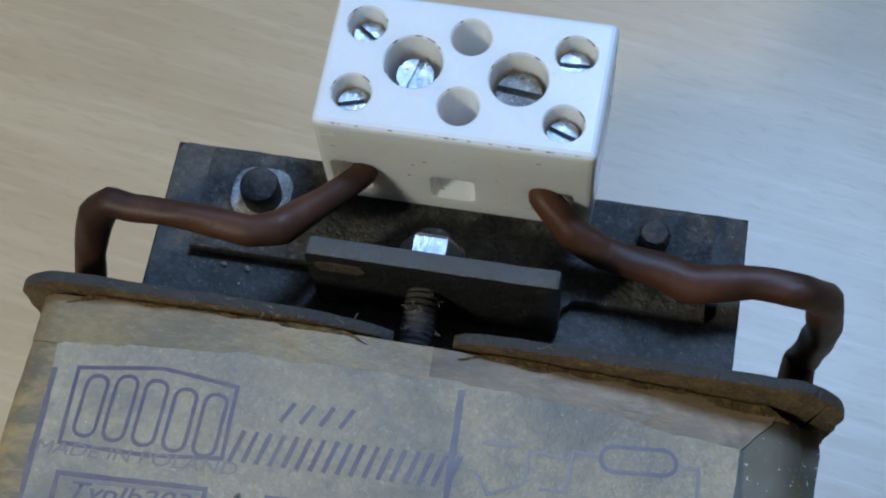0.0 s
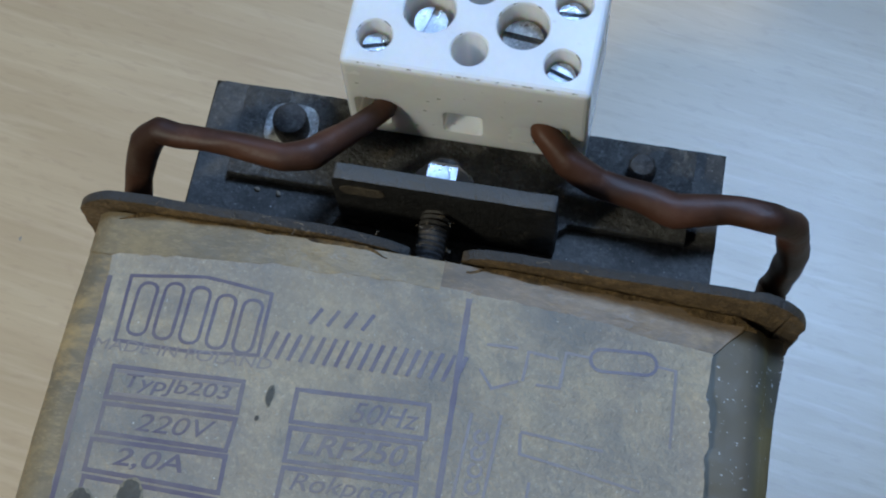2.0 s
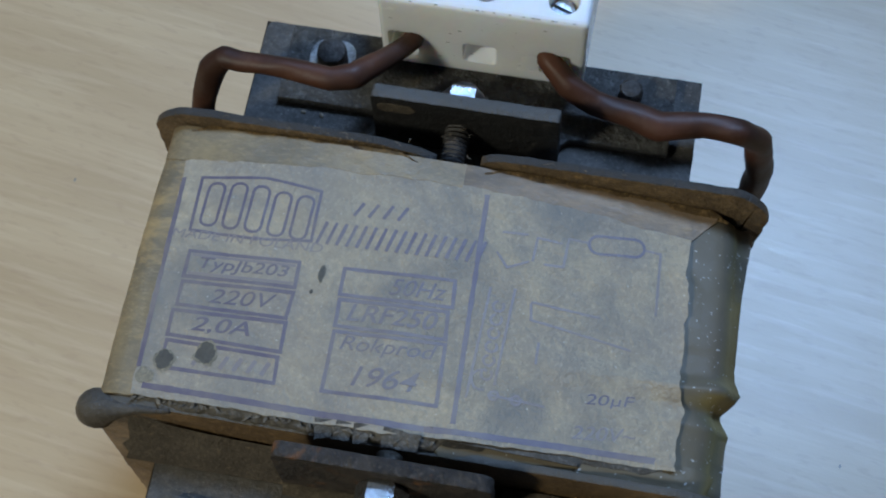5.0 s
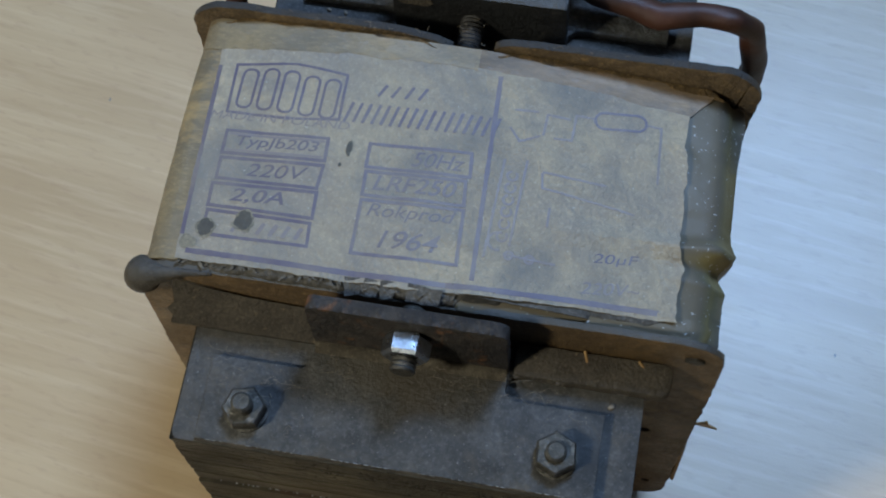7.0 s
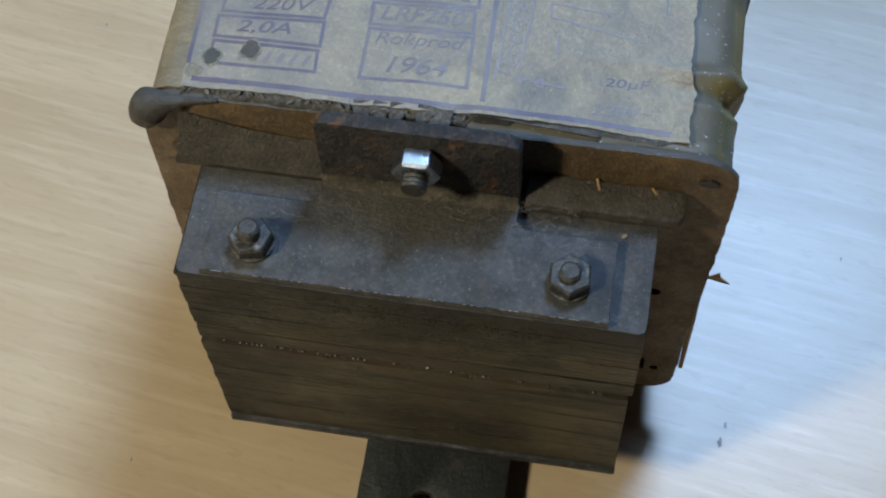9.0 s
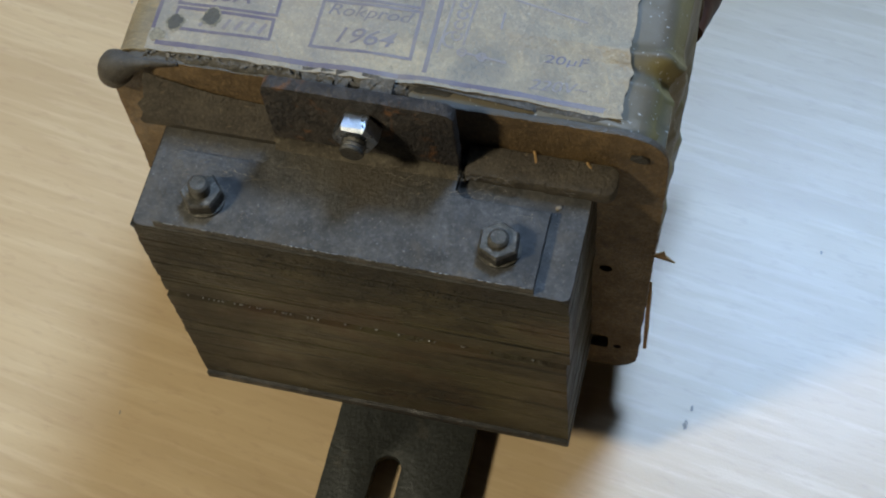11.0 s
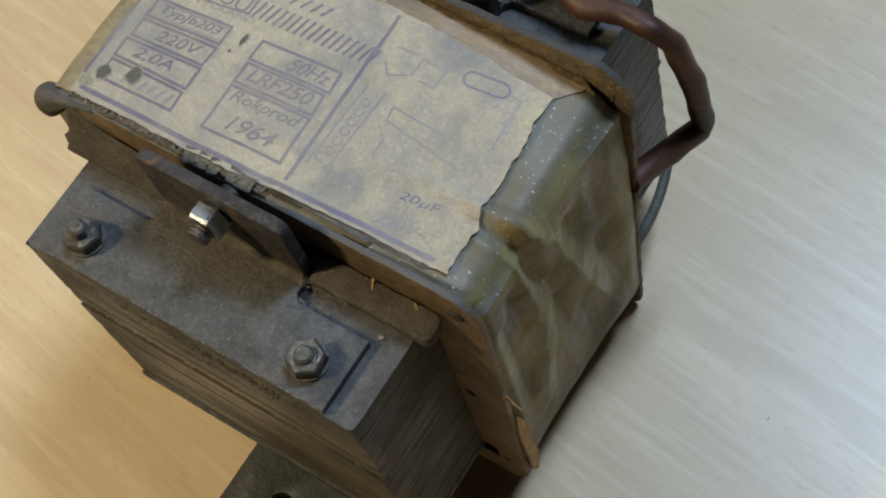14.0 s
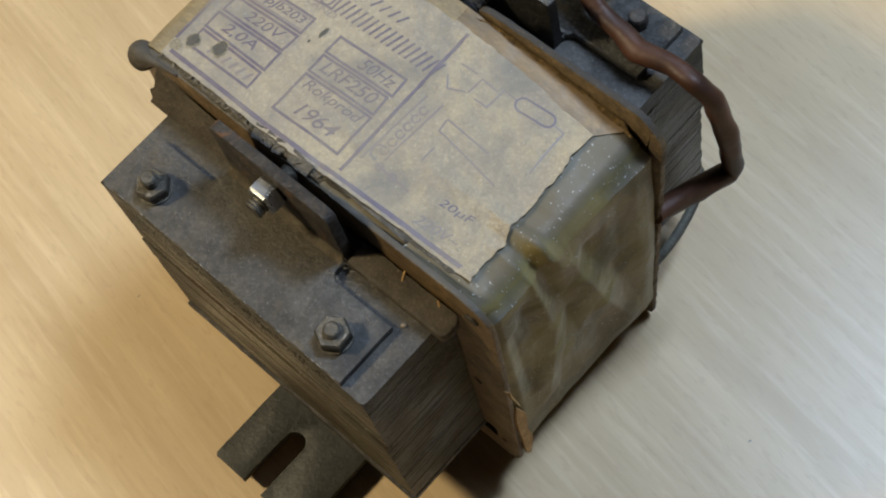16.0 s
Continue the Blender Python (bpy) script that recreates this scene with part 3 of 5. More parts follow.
# tarry crust along the upper front edge
bm = bmesh.new()
rng = random.Random(9)
for i in range(700):
    u = rng.gauss(6, 17)
    if not -36 < u < 34:
        continue
    r = rng.uniform(0.06, 0.24)
    m = pose(u, CORE_F + 0.04, 85.5 - abs(rng.gauss(0, 5.6)), rng.uniform(0, 90), rng.uniform(0, 90), 0) @ Matrix.Diagonal((1.6, 0.9, 0.8, 1))
    bmesh.ops.create_icosphere(bm, subdivisions=1, radius=r, matrix=m)
for v in bm.verts:
    v.co += Vector((0, 1, 1)) * noise.noise(v.co * 1.7) * 0.3
tagged(part("tar_crust", bm, TAR_AND_SHADE, core, "crumbly black tar crust", 60), kind="stuff")


# bright metal slivers added as glints along the seams and the bracket's front edge
bm = bmesh.new()
for i in range(150):
    zz = rng.choice((59.2, 59.3, 57.9, 66.0, 72.7, 83.1)) + rng.gauss(0, 0.12)
    u = rng.gauss(-24, 9) if i % 3 == 0 else rng.uniform(-42, 41)
    k = rng.uniform(0.06, 0.28)
    rbox(bm, u - k, u + k, CORE_F - (0.54 if zz < 57 else 0.04), CORE_F + 0.3, zz, zz + rng.uniform(0.03, 0.08), 0.01, 1)
for i in range(46):
    u = rng.uniform(-38, 35)
    k = rng.uniform(0.08, 0.6)
    rbox(bm, u - k, u + k, -55.06, -54.9, 90.40, 90.56, 0.05, 1)
tagged(part("bare_edge", bm, ZINC_DULL, core, "bright metal slivers added as glints on the sheet edges"), kind="stuff")


# brackets: a plate on the core with an upright tab bent from it
def bracket(name, side, x0, x1, y_edge, y_back, tab_x0, tab_x1, tab_y0, tab_y1, tab_top, tab_material, words, corners):
    z0 = CORE_TOP + 0.36
    bm = bmesh.new()
    if side < 0:
        out = [(x0, y_edge), (x1, y_edge), (x1, y_back), (tab_x1 + 1.5, y_back), (tab_x1, y_back + 1.5), (tab_x1, tab_y0), (tab_x0, tab_y0), (tab_x0, y_back + 1.5), (tab_x0 - 1.5, y_back), (x0, y_back)]
    else:
        out = [(x0, y_edge), (x0, y_back), (tab_x0 - 1.5, y_back), (tab_x0, y_back - 1.5), (tab_x0, tab_y1), (tab_x1, tab_y1), (tab_x1, y_back - 1.5), (tab_x1 + 1.5, y_back), (x1, y_back), (x1, y_edge)]
    plate(bm, uneven(out, 2.0, 0.14, side * 5.0), z0, z0 + 2.2, r=0.25)
    base = part(name, bm, PLATE_STEEL if side < 0 else BACK_STEEL, choke, "dusty grey steel mounting bracket", 40)
    bm = plate(bmesh.new(), uneven(rounded(tab_x0, tab_x1, z0, tab_top, corners), 1.5, 0.22, side * 9.0), tab_y0, tab_y1, "y", 0.35)
    part("upright_tab", bm, tab_material, base, words, 40)
    bend = [(tab_y0, z0 + 2.0), (tab_y0 - 2.6, z0 + 2.0)] + arc(tab_y0 - 2.6, z0 + 4.6, 2.6, 270, 360, 5) if side < 0 else \
        [(tab_y1, z0 + 2.0), (tab_y1 + 2.6, z0 + 2.0)] + arc(tab_y1 + 2.6, z0 + 4.6, 2.6, 270, 180, 5)
    part("bend", plate(bmesh.new(), bend, tab_x0 + 0.2, tab_x1 - 0.2, "x", 0), CAKED_DIRT if side < 0 else tab_material, base, "dust-filled bend of the bracket", 30)
    return base


front_bracket = bracket("mounting_bracket", -1, -38.2, 36.0, -55.0, -38.6, -19.6, 17.2, -33.6, -30.8, 110.8, STEEL_RUST, "rust-stained upright tab", (0.2, 0.2, 2.6, 2.2))
back_bracket = bracket("mounting_bracket", 1, -37.2, 37.9, 56.8, 40.7, -17.0, 17.8, 35.6, 38.4, 106.4, BLACK_STEEL, "black upright tab with a dusty edge", (0.2, 0.2, 0.7, 0.7))
part("bare_spot", plate(bmesh.new(), uneven(rounded(-15.8, -8.8, 101.4, 104.2, 1.35), 1.0, 0.2, 6.0), 35.48, 35.7, "y", 0.05), FIBRE_DUSTY, back_bracket, "tan bare spot on the black tab")
low = part("lower_bracket", rbox(bmesh.new(), -43.2, 42.2, -56.6, 57, 15.2, CORE_LOW - 0.1, 0.4), IRON, choke, "black lower bracket plate under the core", 40)

# foot strap with an open slot, just clear of the table on two bearers
slot = [(-3.2, -80.8)] + [(-2.7, -64.4)] + arc(0.4, -64.4, 3.1, 180, 0, 10) + [(3.4, -80.8)]
strap = [(-14.6, -80.0), (-14.0, -80.8)] + slot + [(18.2, -80.8), (18.8, -80.0), (18.8, 56), (-14.6, 56)]
foot = part("foot_strap", plate(bmesh.new(), uneven(strap, 2.0, 0.12, 4.0), -3.6, -1.0, r=0.35), FOOT, choke, "grey-green steel foot strap with an open slot", 40)
for px in (-11, 16):
    part("spacer_leg", rbox(bmesh.new(), px - 2, px + 2, -50, 52, -8.0, 15.3, 0.3), IRON, foot)


# coil: wound body between two fibre cheeks
COIL_F, COIL_B = -26.9, 25.6
CORNER = 5.0


def ridge(u, v, a, b, height, width):
    """A soft fold along the line from a to b."""
    d = (b[0] - a[0], b[1] - a[1])
    n = d[0] ** 2 + d[1] ** 2
    t = ((u - a[0]) * d[0] + (v - a[1]) * d[1]) / n
    t = min(max(t, 0.0), 1.0)
    e = math.hypot(u - a[0] - t * d[0], v - a[1] - t * d[1])
    return height * (1 - 0.5 * t * t) * math.exp(-(e / (1.35 * width)) ** 2)


def tent(u, v, a, b, height, width):
    """A sharp paper fold along the line from a to b, falling off evenly on both sides."""
    d = (b[0] - a[0], b[1] - a[1])
    t = ((u - a[0]) * d[0] + (v - a[1]) * d[1]) / (d[0] ** 2 + d[1] ** 2)
    t = min(max(t, 0.0), 1.0)
    e = math.hypot(u - a[0] - t * d[0], v - a[1] - t * d[1])
    return height * (1 - 0.45 * t) * max(0.0, 1 - e / width)


def crease(u, v, seed, width=0.14):
    """Sharp creases where a smooth field crosses zero."""
    return max(0.0, 1 - abs(noise.noise(Vector((u, v, seed)))) / width)


def coil_top(x, y):
    z = 105.0 - 4.9 * ((x + 15.0) / 60.0) ** 2 - 0.035 * max(y, -8.0) + 0.30 * noise.noise(Vector((x * 0.045, y * 0.06, 3.1))) + 0.24 * noise.noise(Vector((x * 0.13, y * 0.15, 8.0))) + 0.10 * noise.noise(Vector((x * 0.33, y * 0.36, 2.0)))
    z += ridge(x, y, (-1, -30), (-1, -22), 0.7, 5.0) - ridge(x, y, (-14, -28), (-12, -16), 0.35, 3.0)
    if -44 < x < 44:
        z += 0.2 * min(1.0, (44 - abs(x)) / 6) * crease(x * 0.045 + y * 0.012, y * 0.075, 12.0, 0.3)
    if x > 20:
        z += tent(x, y, (50, -7.5), (24, -9.0), 0.9, 3.0) + tent(x, y, (54, -7), (42, -8.5), 1.0, 2.4) - tent(x, y, (54, -11), (44.5, -11.5), 0.9, 2.6) + tent(x, y, (50, -7), (43, 12), 0.5, 4.0) - tent(x, y, (47, -16), (50, -26), 0.6, 3.0)
    if x > 41:
        k = min(1.0, (x - 41) / 5)
        z += k * (0.25 * crease(x * 0.05, y * 0.045, 4.0, 0.3) + 0.35 * noise.noise(Vector((x * 0.09, y * 0.08, 6.0))))
    return z


FOLDS = (((-8, 103), (-3, 90), (1, 72), (7, 48), (16, 17)), ((-14, 99), (-12.5, 82), (-10, 64), (-12, 51), (-15, 26)), ((5, 96), (6, 60), (-4, 38), (-2, 14)),
         ((20, 98), (19, 70), (22, 44), (21, 16)))


def side_folds(y, z):
    """Long sharp folds of the wrap fanning out below the crease on one side, hollows between them."""
    out = 0.0
    for line, height, width in zip(FOLDS, (2.0, 1.5, 0.9, 0.7), (7.0, 6.0, 8.0, 6.0)):
        out = max(out, max(tent(y, z, a, b, 1.0, width) for a, b in zip(line, line[1:])) * height)
    dent = (tent(y, z, (-10, 97), (-6.5, 80), 1.6, 3.6) + tent(y, z, (-17, 88), (-15.5, 70), 1.5, 4.0) + tent(y, z, (4.5, 84), (6, 74), 1.4, 5.5)
            + tent(y, z, (-21, 80), (-20, 40), 1.0, 4.0) + tent(y, z, (12, 60), (15, 30), 1.0, 7.0) + tent(y, z, (-4, 62), (-2, 40), 0.8, 5.0))
    high = 1.0 - 0.6 * min(1.0, max(0.0, (z - 86.0) / 10.0))
    return (out - dent) * (high if y > -2 or y < -14 else 1.0)


def half_width(y, z, side=1):
    k = (y - COIL_F) / (COIL_B - COIL_F)
    bulge = math.sin(math.pi * min(max(k, 0), 1))
    w = (54.9 + 1.0 * (y / 25) ** 2 if side > 0 else 52.6 + 0.7 * bulge) - 0.6 * abs(z - 55) / 50
    return w - 3.6 * (1 - z / 100) if side > 0 and z < 100 else w


def coil_body():
    bm = bmesh.new()
    rows = []
    ny = 110
    for j in range(ny + 1):
        y = COIL_F + (COIL_B - COIL_F) * j / ny
        ring = []
        r = CORNER
        base_hw = half_width(y, 55, -1)
        outline = []
        flat = base_hw - r
        outline += [("top", -flat + 2 * flat * i / 40) for i in range(41)]
        outline += [("ct", a) for a in (75, 60, 45, 30, 15)]
        outline += [("right", i / 130) for i in range(131)]
        outline += [("cb", a) for a in (-15, -30, -45, -60, -75)]
        outline += [("low", flat - 2 * flat * i / 10) for i in range(11)]
        outline += [("cb2", a) for a in (-105, -120, -135, -150, -165)]
        outline += [("left", i / 24) for i in range(25)]
        outline += [("ct2", a) for a in (165, 150, 135, 120, 105)]
        zt_r, zt_l, zb = coil_top(flat, y), coil_top(-flat, y), 5.0
        for kind, u in outline:
            if kind == "top":
                q = Vector((u, y, coil_top(u, y)))
            elif kind in ("ct", "ct2"):
                s, zt = (1, zt_r) if kind == "ct" else (-1, zt_l)
                q = Vector((s * flat + r * math.cos(radians(u)), y, zt - r + r * math.sin(radians(u))))
            elif kind == "right":
                z = zt_r - r + (zb + r - zt_r + r) * u
                q = Vector((half_width(y, z), y, z))
            elif kind == "left":
                z = zb + r + (zt_l - r - zb - r) * u
                q = Vector((-half_width(y, z, -1), y, z))
            elif kind in ("cb", "cb2"):
                s = 1 if kind == "cb" else -1
                q = Vector((s * flat + r * math.cos(radians(u)) - (2.6 if s > 0 else 0.0), y, zb + r + r * math.sin(radians(u))))
            else:
                q = Vector((u, y, zb))
            if kind in ("right", "left", "ct", "ct2"):
                fade = min(1.0, max(0.0, (abs(q.x) - 46) / 4.0))
                s = 1 if q.x > 0 else -1
                lump = 0.8 * noise.noise(q * 0.035 + Vector((0, 0, 5))) + 0.10 * noise.noise(q * 0.12)
                # sharp folds of the wrap
                fold = abs(noise.noise(Vector((q.y * 0.09 + q.z * 0.06, q.y * 0.05 - q.z * 0.035, s * 7.0))))
                lump += (0.1 if s > 0 else 0.15) * max(0.0, 0.12 - fold) / 0.12 - 0.2
                if s > 0:
                    lump += 1.15 * side_folds(y, q.z) * min(1.0, max(0.05, (99 - q.z) / 14)) + tent(y, q.z, (-6.8, 101), (-5.0, 80), 1.4, 3.0) - tent(y, q.z, (-10.8, 100), (-9.2, 82), 1.2, 3.0) + 0.18 * min(1.0, max(0.0, (94 - q.z) / 10)) * crease(q.y * 0.045 + q.z * 0.02, q.z * 0.028 - q.y * 0.02, 3.0, 0.26) + 0.05 * crease(q.y * 0.11, q.z * 0.05, 8.0, 0.22)
                q.x += s * lump * fade
                q.z += 0.3 * lump * fade
            # the wrap is tucked in behind each cheek
            edge = min(y - COIL_F, COIL_B - y)
            if edge < 3:
                c = Vector((0, y, 52))
                q = c + (q - c) * (1 - (0.010 if y < 0 else 0.003) * (3 - edge))
            ring.append(bm.verts.new(q))
        rows.append(ring)
    n = len(rows[0])
    for a, b in zip(rows, rows[1:]):
        for i in range(n):
            bm.faces.new((a[i], a[(i + 1) % n], b[(i + 1) % n], b[i]))
    bm.faces.new(rows[0])
    bm.faces.new(list(reversed(rows[-1])))
    bmesh.ops.recalc_face_normals(bm, faces=bm.faces)
    return bm


coil = part("coil", coil_body(), WRAP, choke, "coil wrapped in creased olive-brown varnished paper", 50)


def ragged(a, b, seed, amount, step=1.0):
    """Points from a to b whose line frays sideways."""
    a, b = Vector(a), Vector(b)
    n = max(2, int((b - a).length / step))
    side = Vector((-(b - a).y, (b - a).x)).normalized()
    return [a + (b - a) * i / n + side * amount * (noise.noise(Vector((i * 0.31 * step, seed, 0))) + 0.5 * noise.noise(Vector((i * 0.9 * step, seed, 4)))) for i in range(n)]


def skin(x, y):
    """Top of the coil with its rounded corners."""
    flat = half_width(y, 55, -1) - CORNER
    z = coil_top(min(max(x, -flat), flat), y)
    if abs(x) > flat:
        z -= CORNER - math.sqrt(max(0.0, CORNER ** 2 - (abs(x) - flat) ** 2))
    return z


def edge_front(x):
    return -25.7 + 3.3 * min(1.0, max(0.0, (x + 5) / 52)) + fray(x, 5, 0.5 if x < 0 else 0.25)


def label_top(x, y):
    """Height of the label, its lifted front edge included."""
    z = coil_top(x, y)
    if 4.0 < x < 40.0:
        k = (x - 4.0) / 36.0
        z += 1.2 * min(1.0, k * 8) * (1 - k) ** 1.2 * min(1.0, max(0.0, 1 - (y - edge_front(x)) / 6.4)) ** 1.5
    return z


def top_sheet(name, material, corners_left, corners_right, front_edge, back_edge, lift, parent, label, nx=70, ny=36, seed=0.0, curl=0.0, flap=None):
    """A thin sheet lying on the coil's top between two frayed edges."""
    bm = bmesh.new()
    grid = []
    for i in range(nx + 1):
        u = i / nx
        col = []
        for j in range(ny + 1):
            v = j / ny
            x0, x1 = corners_left(v), corners_right(v)
            x = x0 + (x1 - x0) * u
            y0, y1 = front_edge(x), back_edge(x)
            y = y0 + (y1 - y0) * v
            z = skin(x, y) + lift
            if flap:
                z += label_top(x, y) - coil_top(x, y)
            if curl and u > 0.955:
                z += curl * ((u - 0.955) / 0.045) ** 1.5 * (0.55 + 0.45 * noise.noise(Vector((y * 0.13, 2, seed))))
            col.append(bm.verts.new((x, y, z)))
        grid.append(col)
    for a, b in zip(grid, grid[1:]):
        for j in range(ny):
            bm.faces.new((a[j], b[j], b[j + 1], a[j + 1]))
    thick = bmesh.ops.extrude_face_region(bm, geom=list(bm.faces))
    for v in [g for g in thick["geom"] if isinstance(g, bmesh.types.BMVert)]:
        v.co.z -= 0.25 if flap else 0.5
    bmesh.ops.recalc_face_normals(bm, faces=bm.faces)
    return part(name, bm, material, parent, label, 50)


def fray(x, seed, amount):
    return amount * (noise.noise(Vector((x * 0.16, seed, 0))) + 0.5 * noise.noise(Vector((x * 0.55, seed, 2))))


def edge_back(x):
    return 19.6 + 2.2 * math.sin(math.pi * min(max((x + 48) / 92, 0), 1)) + fray(x, 3, 0.5)


label = top_sheet("paper_label", PAPER,
                  lambda v: -46.2 - 1.3 * v + fray(v * 40, 11, 0.4), lambda v: 46.2 - 2.6 * v + fray(v * 40, 17, 0.9),
                  edge_front, edge_back, 0.36, coil,
                  "aged cream paper label with faded violet print", nx=230, ny=130, curl=0.9, flap=True)
top_sheet("side_paper", TAPE, lambda v: -52.0 + fray(v * 40, 51, 0.3), lambda v: -45.6, lambda x: -25.9 + fray(x, 53, 0.4), lambda x: 24.6, 0.22, coil, "yellowed paper lapping over the coil edge", 18, 50)
# tape over the back edge of the label
top_sheet("tape", TAPE, lambda v: -52.0, lambda v: 2.6, lambda x: edge_back(x) - 0.5 + fray(x, 23, 0.5), lambda x: 25.9, 0.42, coil, "yellowed varnished tape over the label edge", 60, 12)
top_sheet("tape", TAPE_RED, lambda v: 2.0 + fray(v * 9, 3, 0.3), lambda v: 48.0 + fray(v * 30, 41, 0.8), lambda x: edge_back(x) - 1.2 + fray(x, 29, 0.5) + 1.1 * max(0.0, x - 42.8), lambda x: 25.9, 0.34, coil, "reddish brown varnished tape over the label edge", 60, 12)


def blob(cx, cy, rx, ry, seed):
    out = []
    for i in range(44):
        a = 2 * math.pi * i / 44
        k = 1 + 0.28 * noise.noise(Vector((math.cos(a) * 1.3, math.sin(a) * 1.3, seed))) + 0.14 * noise.noise(Vector((math.cos(a) * 4.0, math.sin(a) * 4.0, seed + 5)))
        out.append((cx + rx * k * math.cos(a), cy + ry * k * math.sin(a)))
    return out


def flat_on_label(bm, points, lift=0.54):
    """A thin patch of concentric rings that follows the label."""
    cx, cy = sum(p[0] for p in points) / len(points), sum(p[1] for p in points) / len(points)
    rings = []
    for k in (0.15, 0.45, 0.75, 1.0):
        rings.append([bm.verts.new((cx + (x - cx) * k, cy + (y - cy) * k, label_top(cx + (x - cx) * k, cy + (y - cy) * k) + lift)) for x, y in points])
    bm.faces.new(rings[0])
    n = len(points)
    for a, b in zip(rings, rings[1:]):
        for i in range(n):
            bm.faces.new((a[i], b[i], b[(i + 1) % n], a[(i + 1) % n]))


for cx, cy, rx, ry, sd in ((-34.9, -16.7, 1.7, 1.9, 1), (-41.8, -19.0, 1.5, 1.7, 2), (-18.4, 0.6, 0.5, 1.4, 3), (-19.5, -3.0, 0.3, 0.35, 6)):
    bm = bmesh.new()
    flat_on_label(bm, blob(cx, cy, rx * 1.22, ry * 1.22, sd + 30), 0.45)
    part("stain", bm, DAMP, label, "brownish damp patch")
    bm = bmesh.new()
    flat_on_label(bm, blob(cx, cy, rx, ry, sd), 0.48)
    part("stain", bm, STAIN, label, "dark oily stain")
for cx, cy, rx, ry, sd in ((43.8, 2.5, 1.0, 1.6, 8), (-44.6, -22.2, 1.6, 1.4, 9)):
    bm = bmesh.new()
    flat_on_label(bm, blob(cx, cy, rx, ry, sd), 0.48)
    part("stain", bm, DAMP, label, "brownish damp patch")


# printing on the label
def stroke(bm, points, width, lift=0.42, closed=False):
    """An ink line of even width on the label."""
    pts = [Vector(p) for p in points]
    ring = pts + [pts[0]] if closed else pts
    line = []
    for a, b in zip(ring, ring[1:]):
        n = max(1, int((b - a).length / 0.8))
        line += [a + (b - a) * i / n for i in range(n)]
    if not closed:
        line.append(pts[-1])
    m = len(line)
    rows = []
    for i, q in enumerate(line):
        a = line[(i - 1) % m] if closed or i else q * 2 - line[1]
        b = line[(i + 1) % m] if closed or i < m - 1 else q * 2 - line[-2]
        d0, d1 = (q - a).normalized(), (b - q).normalized()
        d = d0 + d1 if (d0 + d1).length > 0.2 else d1
        d.normalize()
        mitre = min(1.6, 1 / max(0.4, d.dot(d1)))
        w = width / 2 * mitre * (1 + 0.25 * noise.noise(Vector((q.x * 0.7, q.y * 0.7, 1))))
        side = Vector((-d.y, d.x)) * w
        rows.append([bm.verts.new((p.x, p.y, label_top(p.x, p.y) + lift)) for p in (q + side, q - side)])
    for p, q in zip(rows, rows[1:] + rows[:1] if closed else rows[1:]):
        bm.faces.new((p[1], q[1], q[0], p[0]))
    return bm


def inked(name, lines, width, material=None, closed=False, label_text=""):
    """Each line is a printed piece of its own."""
    for k, ln in enumerate(lines):
        part(name, stroke(bmesh.new(), ln, width, 0.41 + 0.003 * k, closed), material or INK, label, label_text)


def lettering(text, x, y, height, width, slant=0.25, turn=2.5, material=None, bold=0.0):
    """Words in the built-in font, sheared like the stamp's hand lettering, laid on the label."""
    curve = bpy.data.curves.new("lettering", "FONT")
    curve.body, curve.size, curve.offset = text, 1.0, bold
    tmp = new("lettering", curve)
    bpy.context.view_layer.update()
    me = bpy.data.meshes.new_from_object(tmp.evaluated_get(bpy.context.evaluated_depsgraph_get()))
    bpy.data.objects.remove(tmp)
    bpy.data.curves.remove(curve)
    xs = [v.co.x for v in me.vertices]
    ys = [v.co.y for v in me.vertices]
    sx, sy = width / (max(xs) - min(xs)), height / (max(ys) - min(ys))
    c, s = math.cos(radians(turn)), math.sin(radians(turn))
    bm = bmesh.new()
    bm.from_mesh(me)
    bpy.data.meshes.remove(me)
    bmesh.ops.triangulate(bm, faces=bm.faces)
    bmesh.ops.subdivide_edges(bm, edges=bm.edges, cuts=2, use_grid_fill=True)
    for v in bm.verts:
        a, b = (v.co.x - min(xs)) * sx, (v.co.y - min(ys)) * sy
        a += b * slant
        px, py = x + a * c - b * s, y + a * s + b * c
        v.co = Vector((px, py, label_top(px, py) + 0.43))
    return part("lettering", bm, material or INK, label, "violet stamped lettering")


# trade mark and maker's line: plain shapes
inked("stamp_frame", [[(-43.7, 15.9), (-32, 17.2), (-21.8, 16.2), (-21.6, 6.4), (-32, 5.3), (-43.4, 5.4)]], 0.55, closed=True, label_text="violet frame round a stamped mark")
def capsule(x, y, w, h, lean):
    ring = rounded(0, w, 0, h, w * 0.42, 3)
    return [(x + a + lean * b / h, y + b) for a, b in ring]


inked("mark_shape", [capsule(-42.1 + 4.1 * k, 6.7 - 0.08 * k, 2.9, 8.4 + 0.5 * (k in (1, 2)), 0.2) for k in range(5)], 0.5, closed=True, label_text="plain violet shape of a stamped mark")
inked("maker_bar", [[(-15.2 + 2.6 * k, 12.5 + 0.1 * k), (-13.9 + 2.6 * k, 15.3 + 0.1 * k)] for k in range(4)], 0.6, label_text="violet bar in place of the maker's name")
inked("maker_bar", [[(-20.6 + 1.75 * k, 6.2 + 0.07 * k), (-19.5 + 1.75 * k, 10.5 + 0.07 * k)] for k in range(17)], 0.6, label_text="violet bar in place of the maker's name")
lettering("MADE IN POLAND", -46.4, 3.7, 1.75, 27.0, 0.2, 1.6, INK_FAINT)

